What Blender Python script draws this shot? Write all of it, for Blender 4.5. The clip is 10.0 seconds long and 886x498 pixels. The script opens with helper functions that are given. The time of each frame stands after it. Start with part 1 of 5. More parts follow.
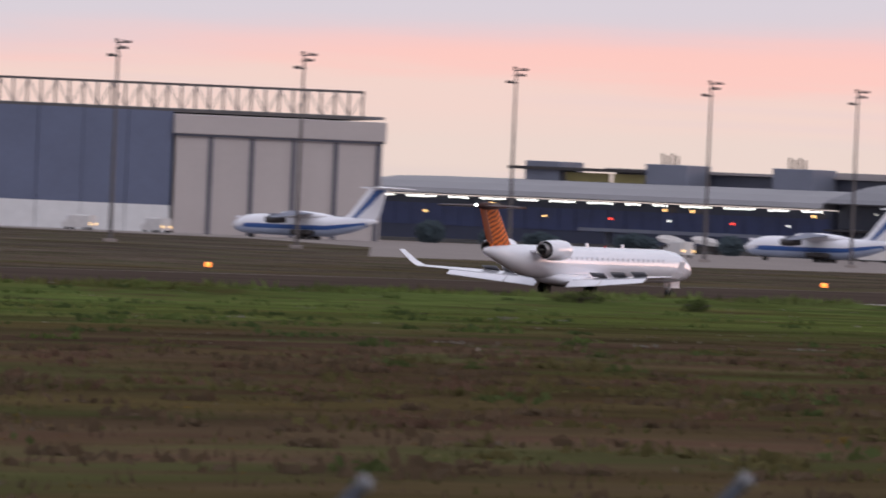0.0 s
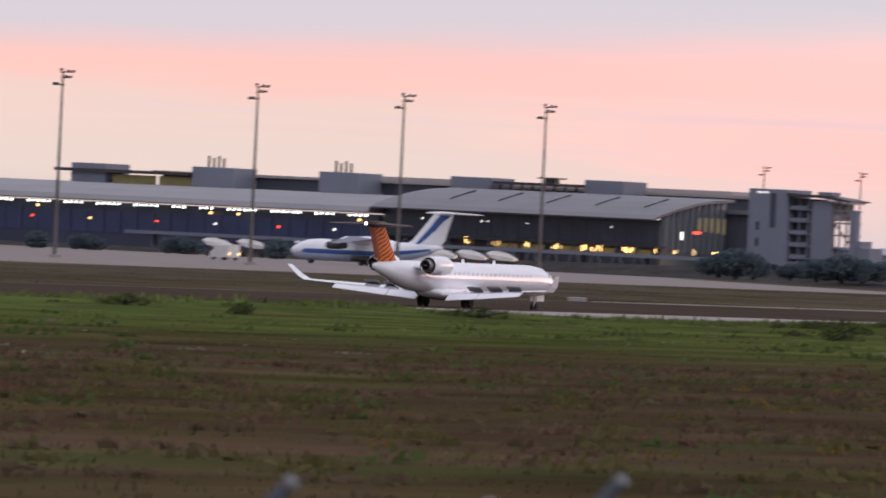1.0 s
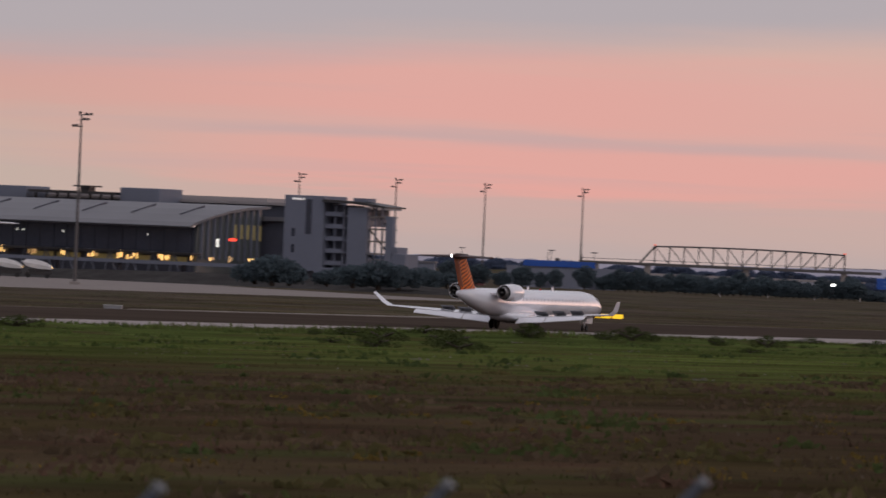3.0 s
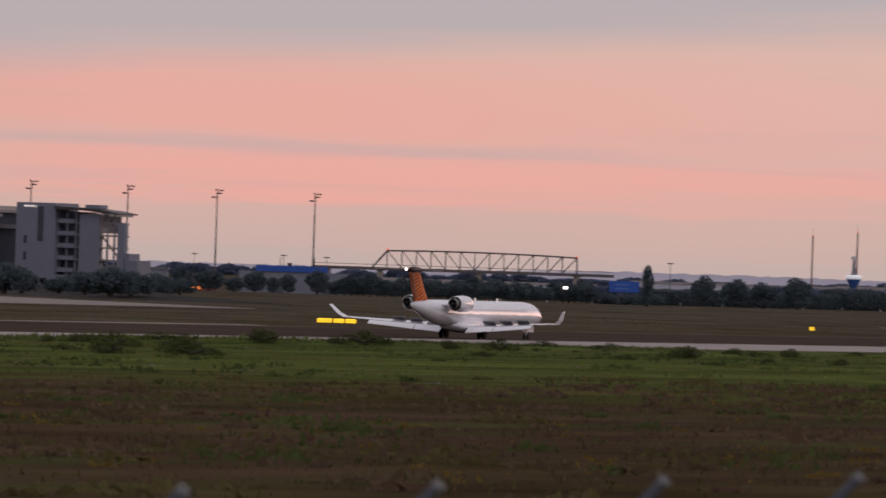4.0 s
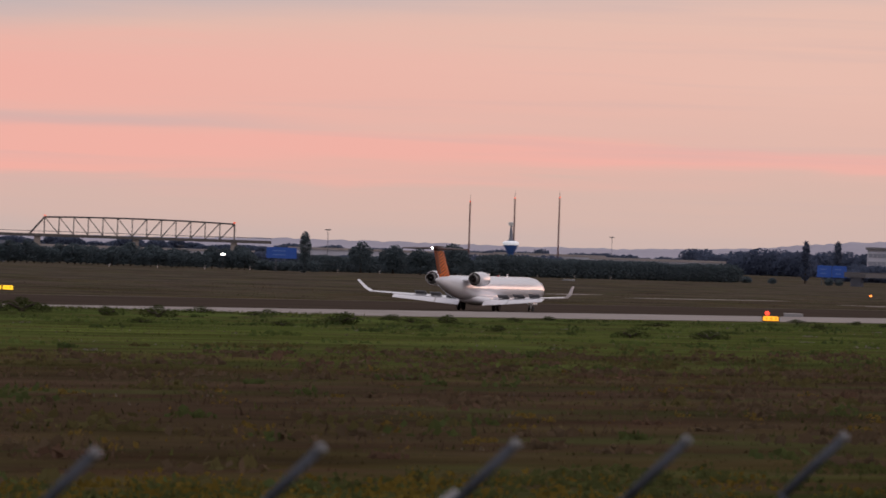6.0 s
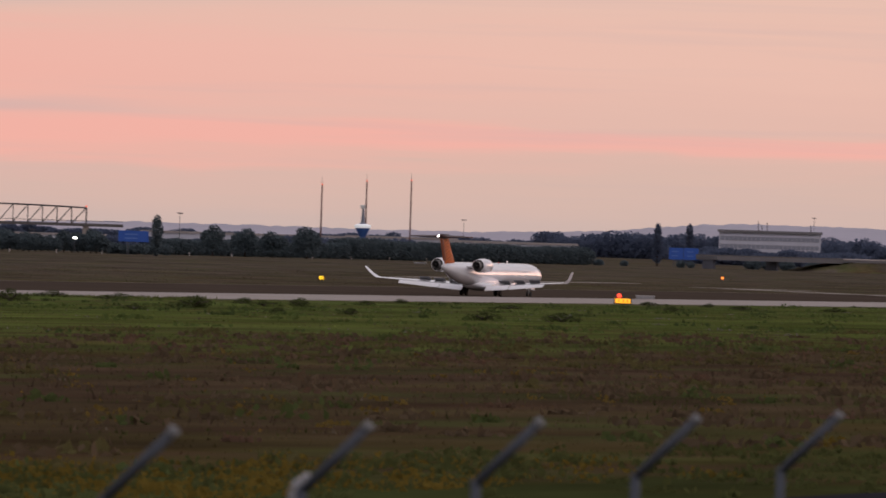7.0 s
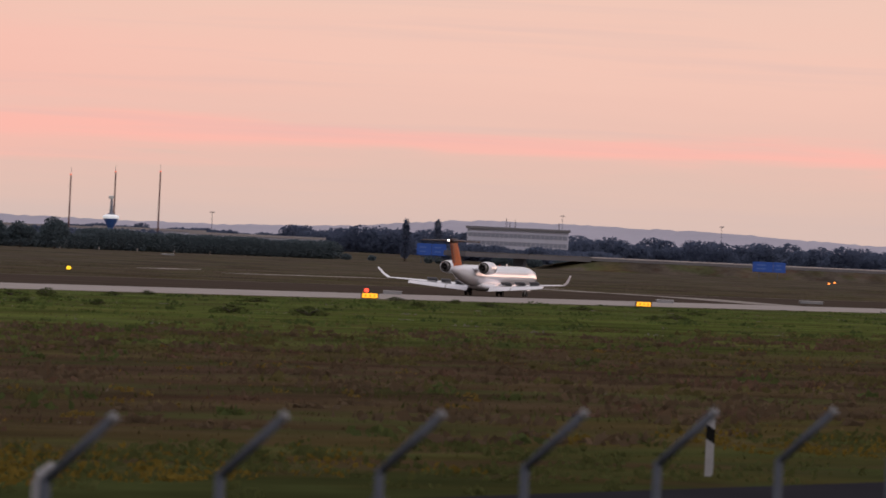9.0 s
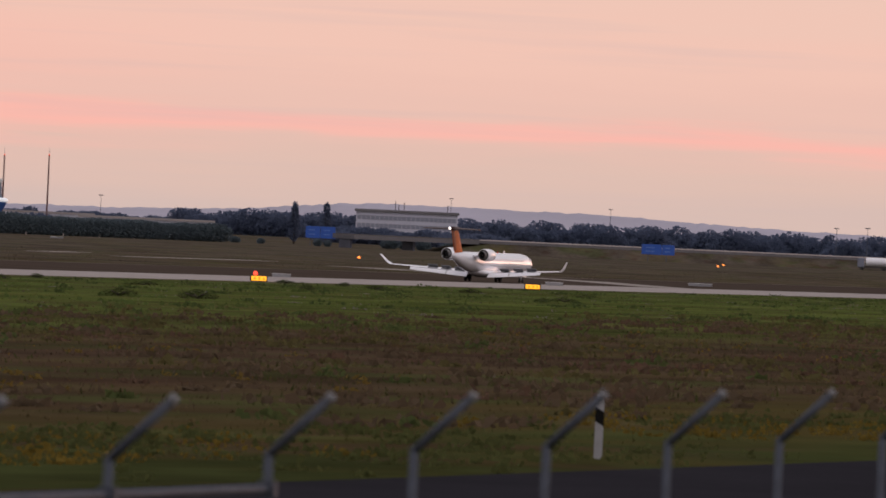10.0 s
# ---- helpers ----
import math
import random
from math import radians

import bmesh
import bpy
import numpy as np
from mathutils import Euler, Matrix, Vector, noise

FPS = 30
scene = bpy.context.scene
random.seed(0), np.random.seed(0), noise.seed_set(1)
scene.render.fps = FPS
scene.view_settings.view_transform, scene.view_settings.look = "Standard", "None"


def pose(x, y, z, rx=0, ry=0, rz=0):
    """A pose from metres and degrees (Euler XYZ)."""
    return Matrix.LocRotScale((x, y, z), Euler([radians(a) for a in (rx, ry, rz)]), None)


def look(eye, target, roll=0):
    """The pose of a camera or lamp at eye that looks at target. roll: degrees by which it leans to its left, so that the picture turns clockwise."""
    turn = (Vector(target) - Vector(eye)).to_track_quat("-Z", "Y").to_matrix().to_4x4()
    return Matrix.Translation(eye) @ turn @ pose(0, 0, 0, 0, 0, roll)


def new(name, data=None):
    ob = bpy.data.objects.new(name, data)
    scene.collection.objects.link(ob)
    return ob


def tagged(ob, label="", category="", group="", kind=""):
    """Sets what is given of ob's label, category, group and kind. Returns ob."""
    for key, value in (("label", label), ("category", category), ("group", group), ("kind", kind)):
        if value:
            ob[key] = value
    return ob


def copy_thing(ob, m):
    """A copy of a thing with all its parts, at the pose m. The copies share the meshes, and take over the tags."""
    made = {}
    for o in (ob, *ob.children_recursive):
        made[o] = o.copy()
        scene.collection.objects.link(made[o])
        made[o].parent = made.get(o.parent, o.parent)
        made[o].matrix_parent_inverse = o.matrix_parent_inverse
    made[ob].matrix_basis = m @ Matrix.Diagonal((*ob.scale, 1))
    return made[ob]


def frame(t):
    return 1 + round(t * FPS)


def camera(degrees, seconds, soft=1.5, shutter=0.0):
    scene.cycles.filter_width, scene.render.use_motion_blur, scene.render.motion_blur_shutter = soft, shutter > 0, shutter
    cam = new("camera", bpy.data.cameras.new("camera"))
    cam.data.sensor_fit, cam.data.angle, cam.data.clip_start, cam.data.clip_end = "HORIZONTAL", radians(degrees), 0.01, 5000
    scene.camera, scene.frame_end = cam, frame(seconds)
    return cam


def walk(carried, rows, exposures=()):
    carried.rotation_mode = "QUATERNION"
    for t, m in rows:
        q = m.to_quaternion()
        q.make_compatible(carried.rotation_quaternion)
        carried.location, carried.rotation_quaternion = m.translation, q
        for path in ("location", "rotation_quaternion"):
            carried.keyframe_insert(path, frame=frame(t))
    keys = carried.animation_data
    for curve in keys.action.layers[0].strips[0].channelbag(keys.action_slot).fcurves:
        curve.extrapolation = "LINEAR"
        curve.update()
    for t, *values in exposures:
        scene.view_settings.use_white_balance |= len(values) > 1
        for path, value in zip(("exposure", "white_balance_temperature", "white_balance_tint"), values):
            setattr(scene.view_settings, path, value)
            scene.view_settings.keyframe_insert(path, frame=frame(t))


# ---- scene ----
# ---- camera: one place, a long lens that pans with the landing jet ----
EYE = (0.0, 0.0, 6.39)
cam = camera(5.160, 10.0, soft=1.6, shutter=0.3)
cam.data.dof.use_dof, cam.data.dof.focus_distance, cam.data.dof.aperture_fstop = True, 1000.0, 9.5
PAN = [  # seconds, turn to the left of +y, tilt, lean in degrees
    (0, 28.8736, -0.2361, 2.45),
    (0.3, 27.9324, -0.2784, 2.53),
    (0.5, 27.4233, -0.2499, 2.61),
    (0.6, 27.1914, -0.2299, 2.57),
    (1, 26.2308, -0.1017, 2.73),
    (1.5, 25.4118, 0.1306, 2.68),
    (2, 24.9728, 0.2567, 2.94),
    (2.5, 24.2894, 0.1647, 2.89),
    (2.7, 23.9986, 0.0858, 2.71),
    (3.8, 22.2588, 0.1422, 1.88),
    (4, 21.9738, 0.1466, 1.92),
    (4.5, 21.3335, 0.1041, 2.12),
    (5, 20.7709, 0.0649, 2.25),
    (5.5, 20.3367, -0.0025, 2.02),
    (5.7, 20.1931, 0.0016, 1.94),
    (6.8, 19.2938, -0.0114, 1.83),
    (7, 19.1068, -0.0565, 1.76),
    (7.5, 18.7211, -0.1719, 1.74),
    (8, 18.3492, -0.2100, 2.05),
    (8.5, 18.0496, -0.1094, 2.64),
    (9, 17.6372, -0.0354, 2.67),
    (9.5, 17.2695, -0.0475, 2.63),
    (10, 16.9863, -0.1062, 2.62),
]
EXPOSURES = [  # seconds, stops, kelvin, tint
    (0, 0.40, 5900, 10), (0.5, 0.46, 5920, 10), (1.0, 0.43, 5920, 10), (1.5, 0.14, 5930, 10), (2.0, -0.12, 5950, 10), (2.7, -0.28, 6100, 10), (3.8, -0.18, 6350, 12), (4.5, -0.18, 6400, 12), (5.5, -0.08, 6450, 12), (5.7, -0.08, 6450, 12),
    (7.0, -0.06, 6550, 12), (7.5, 0.10, 6500, 10), (8.0, 0.3, 6500, 10), (8.5, 0.28, 6500, 10), (9.0, 0.08, 6520, 11), (10, 0.06, 6520, 11)]
walk(cam, [(t, pose(*EYE, 90 + tilt, 0, turn) @ pose(0, 0, 0, 0, 0, lean)) for t, turn, tilt, lean in PAN], EXPOSURES)

# ---- sky and light: overcast dusk with a pink band over the horizon ----
world = bpy.data.worlds.new("dusk_sky")
scene.world = world
world.use_nodes = True
wn, wl = world.node_tree.nodes, world.node_tree.links
wn.clear()


def wnode(kind, **values):
    n = wn.new(kind)
    for k, v in values.items():
        n.inputs[k].default_value = v
    return n


def wmath(op, a, b):
    n = wn.new("ShaderNodeMath")
    n.operation = op
    for i, v in enumerate((a, b)):
        if isinstance(v, (int, float)):
            n.inputs[i].default_value = v
        else:
            wl.new(v, n.inputs[i])
    return n.outputs[0]


coord = wn.new("ShaderNodeTexCoord")
split = wn.new("ShaderNodeSeparateXYZ")
wl.new(coord.outputs["Generated"], split.inputs[0])
height = split.outputs["Z"]
# long flat streaks of cloud


def cloud_noise(flat, upright, detail, seed):
    streak = wn.new("ShaderNodeMapping")
    streak.inputs["Scale"].default_value = (flat, flat, upright)
    streak.inputs["Location"].default_value = (seed, seed * 0.7, seed * 1.3)
    wl.new(coord.outputs["Generated"], streak.inputs[0])
    cloud = wnode("ShaderNodeTexNoise", Scale=1.0, Detail=detail, Roughness=0.55)
    wl.new(streak.outputs[0], cloud.inputs["Vector"])
    return wmath("SUBTRACT", cloud.outputs[0], 0.5)


def sky_ramp(value, stops):
    r = wn.new("ShaderNodeValToRGB")
    r.color_ramp.interpolation = "EASE"
    r.color_ramp.elements[0].position, r.color_ramp.elements[0].color = stops[0][0], (*stops[0][1], 1)
    r.color_ramp.elements[1].position, r.color_ramp.elements[1].color = stops[-1][0], (*stops[-1][1], 1)
    for place, colour in stops[1:-1]:
        r.color_ramp.elements.new(place).color = (*colour, 1)
    wl.new(value, r.inputs[0])
    return r.outputs[0]


# heights in thousandths of the way up
up = wmath("MULTIPLY", height, 1000.0)
low = wmath("ADD", up, wmath("ADD", wmath("MULTIPLY", cloud_noise(9, 240, 5, 3.1), 5.0), wmath("MULTIPLY", cloud_noise(30, 420, 4, 5.2), 4.5)))
glow_band = sky_ramp(wmath("DIVIDE", low, 35.0), [
    (0.0, (0.62, 0.478, 0.435)), (0.13, (0.70, 0.485, 0.42)), (0.185, (0.74, 0.48, 0.415)), (0.225, (0.93, 0.46, 0.385)), (0.33, (0.92, 0.465, 0.39)),
    (0.37, (0.85, 0.48, 0.41)), (0.43, (0.91, 0.465, 0.39)), (0.54, (0.90, 0.47, 0.395)), (0.68, (0.80, 0.52, 0.43)), (1.0, (0.74, 0.53, 0.46))])
# thin grey streaks across the glow
thin = wn.new("ShaderNodeMapRange")
thin.inputs["From Min"].default_value, thin.inputs["From Max"].default_value = 0.06, 0.2
thin.inputs["To Max"].default_value = 0.28
wl.new(cloud_noise(13, 380, 3, 8.4), thin.inputs[0])
streaked = wn.new("ShaderNodeMix")
streaked.data_type = "RGBA"
wl.new(thin.outputs[0], streaked.inputs[0])
paler = wn.new("ShaderNodeMapRange")
paler.inputs["From Min"].default_value, paler.inputs["From Max"].default_value = -0.385, -0.31
paler.inputs["To Max"].default_value = 0.9
wl.new(split.outputs["X"], paler.inputs[0])
peach = wn.new("ShaderNodeMix")
peach.data_type = "RGBA"
wl.new(paler.outputs[0], peach.inputs[0])
# towards the hangar the glow is higher, narrower and paler
west = wn.new("ShaderNodeMapRange")
west.interpolation_type = "SMOOTHSTEP"
west.inputs["From Min"].default_value, west.inputs["From Max"].default_value = -0.40, -0.45
wl.new(split.outputs["X"], west.inputs[0])
west_mix = wn.new("ShaderNodeMix")
west_mix.data_type = "RGBA"
wl.new(west.outputs[0], west_mix.inputs[0])
wl.new(glow_band, west_mix.inputs[6])
wl.new(sky_ramp(wmath("DIVIDE", low, 35.0), [(0.0, (0.61, 0.48, 0.41)), (0.17, (0.67, 0.51, 0.42)), (0.33, (0.71, 0.50, 0.41)), (0.42, (0.78, 0.45, 0.37)), (0.54, (0.78, 0.44, 0.37)), (0.66, (0.65, 0.47, 0.43))]), west_mix.inputs[7])
wl.new(west_mix.outputs[2], peach.inputs[6])
# one narrow pink band stays in the paler part
narrow = wn.new("ShaderNodeMapRange")
narrow.interpolation_type = "SMOOTHSTEP"
narrow.inputs["From Min"].default_value, narrow.inputs["From Max"].default_value = 0.3, 2.1
narrow.inputs["To Min"].default_value, narrow.inputs["To Max"].default_value = 0.85, 0.0
wl.new(wmath("ABSOLUTE", wmath("SUBTRACT", low, 10.2), 0.0), narrow.inputs[0])
pale_mix = wn.new("ShaderNodeMix")
pale_mix.data_type = "RGBA"
wl.new(narrow.outputs[0], pale_mix.inputs[0])
wl.new(sky_ramp(wmath("DIVIDE", low, 35.0), [(0.0, (0.63, 0.48, 0.435)), (0.2, (0.71, 0.50, 0.425)), (0.3, (0.78, 0.51, 0.43)), (0.55, (0.84, 0.545, 0.45)), (1.0, (0.80, 0.56, 0.47))]), pale_mix.inputs[6])
pale_mix.inputs[7].default_value = (0.93, 0.47, 0.40, 1)
wl.new(pale_mix.outputs[2], peach.inputs[7])
wl.new(peach.outputs[2], streaked.inputs[6])
# one long grey cloud bar lies across the glow
bar = wn.new("ShaderNodeMapRange")
bar.interpolation_type = "SMOOTHSTEP"
bar.inputs["From Min"].default_value, bar.inputs["From Max"].default_value = 0.1, 1.1
bar.inputs["To Min"].default_value, bar.inputs["To Max"].default_value = 0.5, 0.0
wl.new(wmath("ABSOLUTE", wmath("SUBTRACT", wmath("ADD", up, wmath("MULTIPLY", cloud_noise(22, 300, 4, 2.2), 3.0)), 12.4), 0.0), bar.inputs[0])
bar_ends = wn.new("ShaderNodeMapRange")
bar_ends.interpolation_type = "SMOOTHSTEP"
bar_ends.inputs["From Min"].default_value, bar_ends.inputs["From Max"].default_value = 0.020, 0.045
bar_ends.inputs["To Min"].default_value, bar_ends.inputs["To Max"].default_value = 1.0, 0.0
wl.new(wmath("ABSOLUTE", wmath("ADD", split.outputs["X"], 0.392), 0.0), bar_ends.inputs[0])
barred = wn.new("ShaderNodeMix")
barred.data_type = "RGBA"
wl.new(wmath("MULTIPLY", bar.outputs[0], bar_ends.outputs[0]), barred.inputs[0])
wl.new(streaked.outputs[2], barred.inputs[6])
barred.inputs[7].default_value = (0.60, 0.455, 0.44, 1)
streaked.inputs[7].default_value = (0.62, 0.47, 0.45, 1)
# the grey cloud deck above, whose edge climbs away from the terminal
across = wmath("MINIMUM", wmath("MAXIMUM", split.outputs["X"], -0.8), -0.25)
edge = wmath("ADD", wmath("MULTIPLY", wmath("ADD", across, 0.485), 62.0), 16.6)
deck = wn.new("ShaderNodeMapRange")
deck.interpolation_type = "SMOOTHSTEP"
deck.inputs["From Min"].default_value, deck.inputs["From Max"].default_value = -2.5, 3.5
wl.new(wmath("ADD", wmath("SUBTRACT", up, edge), wmath("MULTIPLY", cloud_noise(12, 150, 5, 1.7), 7.0)), deck.inputs[0])
sky = wn.new("ShaderNodeMix")
sky.data_type = "RGBA"
wl.new(deck.outputs[0], sky.inputs[0])
wl.new(barred.outputs[2], sky.inputs[6])
wl.new(sky_ramp(wmath("DIVIDE", up, 200.0), [(0.0, (0.57, 0.478, 0.465)), (0.2, (0.55, 0.482, 0.488)), (1.0, (0.525, 0.495, 0.53))]), sky.inputs[7])
# the place where the sun went down, off to the right: the glow grows towards it and stays low
toward = wmath("ADD", wmath("MULTIPLY", split.outputs["X"], 0.47), wmath("MULTIPLY", split.outputs["Y"], 0.883))
sunset = wn.new("ShaderNodeMapRange")
sunset.interpolation_type = "SMOOTHSTEP"
sunset.inputs["From Min"].default_value, sunset.inputs["From Max"].default_value = 0.76, 1.0
wl.new(toward, sunset.inputs[0])
low_glow = wn.new("ShaderNodeMapRange")
low_glow.interpolation_type = "SMOOTHSTEP"
low_glow.inputs["From Min"].default_value, low_glow.inputs["From Max"].default_value = 0.02, 0.26
low_glow.inputs["To Min"].default_value, low_glow.inputs["To Max"].default_value = 1.0, 0.0
wl.new(height, low_glow.inputs[0])
lit = wn.new("ShaderNodeMix")
lit.data_type, lit.blend_type = "RGBA", "ADD"
wl.new(wmath("MULTIPLY", sunset.outputs[0], low_glow.outputs[0]), lit.inputs[0])
wl.new(sky.outputs[2], lit.inputs[6])
lit.inputs[7].default_value = (2.3, 1.25, 0.9, 1)
back = wnode("ShaderNodeBackground", Strength=1.0)
wl.new(lit.outputs[2], back.inputs["Color"])
world_out = wn.new("ShaderNodeOutputWorld")
wl.new(back.outputs[0], world_out.inputs["Surface"])

sun_data = bpy.data.lights.new("sun", "SUN")
sun_data.energy, sun_data.angle, sun_data.color = 0.5, radians(25), (1.0, 0.86, 0.78)
sun = new("sun", sun_data)
sun.matrix_world = look((300, -200, 300), (0, 0, 0))


# ---- materials ----
def material(name, base, rough=0.6, metal=0.0, vary=0.12, scale=1.0, fine=12.0, bump=0.0, glow=None, power=0.0, stretch=None, random_tint=0.0, spec=0.5):
    """A painted or natural surface: base colour with stains and grain at two scales, in metres."""
    m = bpy.data.materials.new(name)
    m.use_nodes = True
    n, l = m.node_tree.nodes, m.node_tree.links
    b = n["Principled BSDF"]
    b.inputs["Roughness"].default_value, b.inputs["Metallic"].default_value, b.inputs["Specular IOR Level"].default_value = rough, metal, spec
    tc = n.new("ShaderNodeTexCoord")
    mp = n.new("ShaderNodeMapping")
    if stretch:
        mp.inputs["Scale"].default_value = stretch
    l.new(tc.outputs["Object"], mp.inputs[0])
    big, small = n.new("ShaderNodeTexNoise"), n.new("ShaderNodeTexNoise")
    big.inputs["Scale"].default_value, big.inputs["Detail"].default_value = scale, 4
    small.inputs["Scale"].default_value, small.inputs["Detail"].default_value = scale * fine, 3
    for t in (big, small):
        l.new(mp.outputs[0], t.inputs["Vector"])
    mix = n.new("ShaderNodeMath")
    mix.operation = "MULTIPLY_ADD"
    l.new(small.outputs[0], mix.inputs[0])
    mix.inputs[1].default_value = 0.5
    l.new(big.outputs[0], mix.inputs[2])
    rng = n.new("ShaderNodeMapRange")
    rng.inputs["From Min"].default_value, rng.inputs["From Max"].default_value = 0.45, 1.05
    rng.inputs["To Min"].default_value, rng.inputs["To Max"].default_value = 1 - vary, 1 + vary
    l.new(mix.outputs[0], rng.inputs[0])
    hsv = n.new("ShaderNodeHueSaturation")
    hsv.inputs["Color"].default_value = (*base, 1)
    value = rng.outputs[0]
    if random_tint:
        info = n.new("ShaderNodeNewGeometry")
        r2 = n.new("ShaderNodeMapRange")
        r2.inputs["To Min"].default_value, r2.inputs["To Max"].default_value = 1 - random_tint, 1 + random_tint
        l.new(info.outputs["Random Per Island"], r2.inputs[0])
        mul = n.new("ShaderNodeMath")
        mul.operation = "MULTIPLY"
        l.new(value, mul.inputs[0])
        l.new(r2.outputs[0], mul.inputs[1])
        value = mul.outputs[0]
    l.new(value, hsv.inputs["Value"])
    l.new(hsv.outputs[0], b.inputs["Base Color"])
    if bump:
        bp = n.new("ShaderNodeBump")
        bp.inputs["Strength"].default_value = bump
        l.new(small.outputs[0], bp.inputs["Height"])
        l.new(bp.outputs[0], b.inputs["Normal"])
    if glow:
        b.inputs["Emission Color"].default_value, b.inputs["Emission Strength"].default_value = (*glow, 1), power
    return m


WHITE = material("white_paint", (0.84, 0.84, 0.89), 0.14, vary=0.04, scale=0.4)
WHITE.node_tree.nodes["Principled BSDF"].inputs["Coat Weight"].default_value = 1.0
WHITE.node_tree.nodes["Principled BSDF"].inputs["Coat Roughness"].default_value = 0.04
OFF_WHITE = material("weathered_white_paint", (0.66, 0.66, 0.67), 0.4, vary=0.08, scale=0.5)
BLUE_PAINT = material("blue_paint", (0.035, 0.10, 0.32), 0.35, vary=0.1)
DARK_METAL = material("dark_metal", (0.06, 0.055, 0.055), 0.45, 0.6)
ENGINE_METAL = material("bare_engine_metal", (0.22, 0.21, 0.21), 0.35, 0.9)
RUBBER = material("rubber", (0.018, 0.018, 0.018), 0.8)
RUNWAY_TAR = material("worn_runway_asphalt", (0.070, 0.054, 0.044), 0.95, vary=0.2, scale=0.05, fine=20, spec=0.0)
WINDOW_DARK = material("dark_cabin_window", (0.62, 0.62, 0.66), 0.15)
GALV = material("galvanised_steel", (0.085, 0.09, 0.105), 0.65, 0.1, vary=0.2, scale=6)
MAST_STEEL = material("mast_steel", (0.115, 0.105, 0.105), 0.55, 0.4, vary=0.15)
SHOULDER = material("pale_worn_concrete", (0.35, 0.315, 0.30), 0.9, vary=0.2, scale=0.12, fine=20, spec=0.0)
CONCRETE = material("concrete", (0.27, 0.24, 0.225), 0.9, vary=0.16, scale=0.12, fine=20, spec=0.0)
ASPHALT = material("asphalt", (0.026, 0.025, 0.030), 0.9, vary=0.2, scale=0.2, fine=30, spec=0.0)
ROOF_GREY = material("grey_sheet_roof", (0.165, 0.162, 0.178), 0.5, 0.2, vary=0.1, scale=0.1)
PANEL_GREY = material("grey_facade_panel", (0.165, 0.178, 0.230), 0.6, vary=0.08, scale=0.2)
DARK_GREY = material("dark_grey_facade", (0.068, 0.072, 0.100), 0.5, vary=0.15, scale=0.3)
DARK_GLASS = material("dark_glazing", (0.038, 0.044, 0.066), 0.18, vary=0.2, scale=0.15)
PALE_CLAD = material("pale_cladding", (0.45, 0.405, 0.395), 0.6, vary=0.05, scale=0.1)
BLUE_GREY = material("blue_grey_hangar_door", (0.112, 0.132, 0.21), 0.5, vary=0.1, scale=0.1)
YELLOW_PANEL = material("yellow_panel", (0.42, 0.36, 0.14), 0.6)
LAMP_WHITE = material("white_lamp", (0.9, 0.9, 0.9), 0.4, glow=(1.0, 0.93, 0.78), power=1.25)
LAMP_WARM = material("warm_lamp", (0.9, 0.7, 0.4), 0.4, glow=(1.0, 0.56, 0.17), power=2.2)
LAMP_CANOPY = material("canopy_lamp", (0.9, 0.9, 0.9), 0.4, glow=(1.0, 0.93, 0.80), power=3.0)
LAMP_WARM_DIM = material("dim_warm_lamp", (0.7, 0.5, 0.3), 0.4, glow=(1.0, 0.55, 0.2), power=0.6)
LAMP_ORANGE = material("orange_lamp", (0.9, 0.4, 0.1), 0.4, glow=(1.0, 0.24, 0.03), power=2.0)
LAMP_YELLOW = material("yellow_lit_sign", (0.9, 0.6, 0.05), 0.4, glow=(1.0, 0.60, 0.02), power=1.2)
LAMP_AMBER = material("amber_lit_sign", (0.9, 0.5, 0.05), 0.4, glow=(1.0, 0.42, 0.02), power=1.05)
LAMP_RED = material("red_lamp", (0.9, 0.1, 0.05), 0.4, glow=(1.0, 0.06, 0.03), power=2.0)
SIGN_BLUE = material("blue_road_sign", (0.018, 0.085, 0.40), 0.45)
FENCE_STEEL = material("weathered_fence_steel", (0.052, 0.060, 0.080), 0.6, vary=0.3, scale=9, spec=0.3)
DULL_WHITE = material("dull_white_plastic", (0.27, 0.27, 0.285), 0.5, vary=0.15, scale=6)
TRAILER_GREY = material("dull_trailer_cover", (0.58, 0.56, 0.55), 0.6, vary=0.15, scale=0.8)
BLACK = material("black_paint", (0.012, 0.012, 0.012), 0.8, spec=0.0)


# ---- mesh helpers ----
def mesh_object(name, bm, mat, parent=None, smooth=False):
    me = bpy.data.meshes.new(name)
    if smooth:
        for f in bm.faces:
            f.smooth = True
    bm.to_mesh(me)
    bm.free()
    for one in (mat if isinstance(mat, (list, tuple)) else [mat]):
        me.materials.append(one)
    ob = new(name, me)
    ob.parent = parent
    return ob


def part(name, bm, mat, parent, label="", smooth=False):
    return tagged(mesh_object(name, bm, mat, parent, smooth), label)


def box(bm, x0, x1, y0, y1, z0, z1, m=None, bevel=0.0):
    g = bmesh.ops.create_cube(bm, size=1, matrix=Matrix.Translation(((x0 + x1) / 2, (y0 + y1) / 2, (z0 + z1) / 2)) @ Matrix.Diagonal((abs(x1 - x0), abs(y1 - y0), abs(z1 - z0), 1)))
    vs = g["verts"]
    if bevel:
        es = list({e for v in vs for e in v.link_edges})
        vs = [v for v in bmesh.ops.bevel(bm, geom=es, offset=bevel, segments=1, affect="EDGES")["verts"]] + [v for v in vs if v.is_valid]
    if m is not None:
        bmesh.ops.transform(bm, matrix=m, verts=list(set(vs)))
    return vs


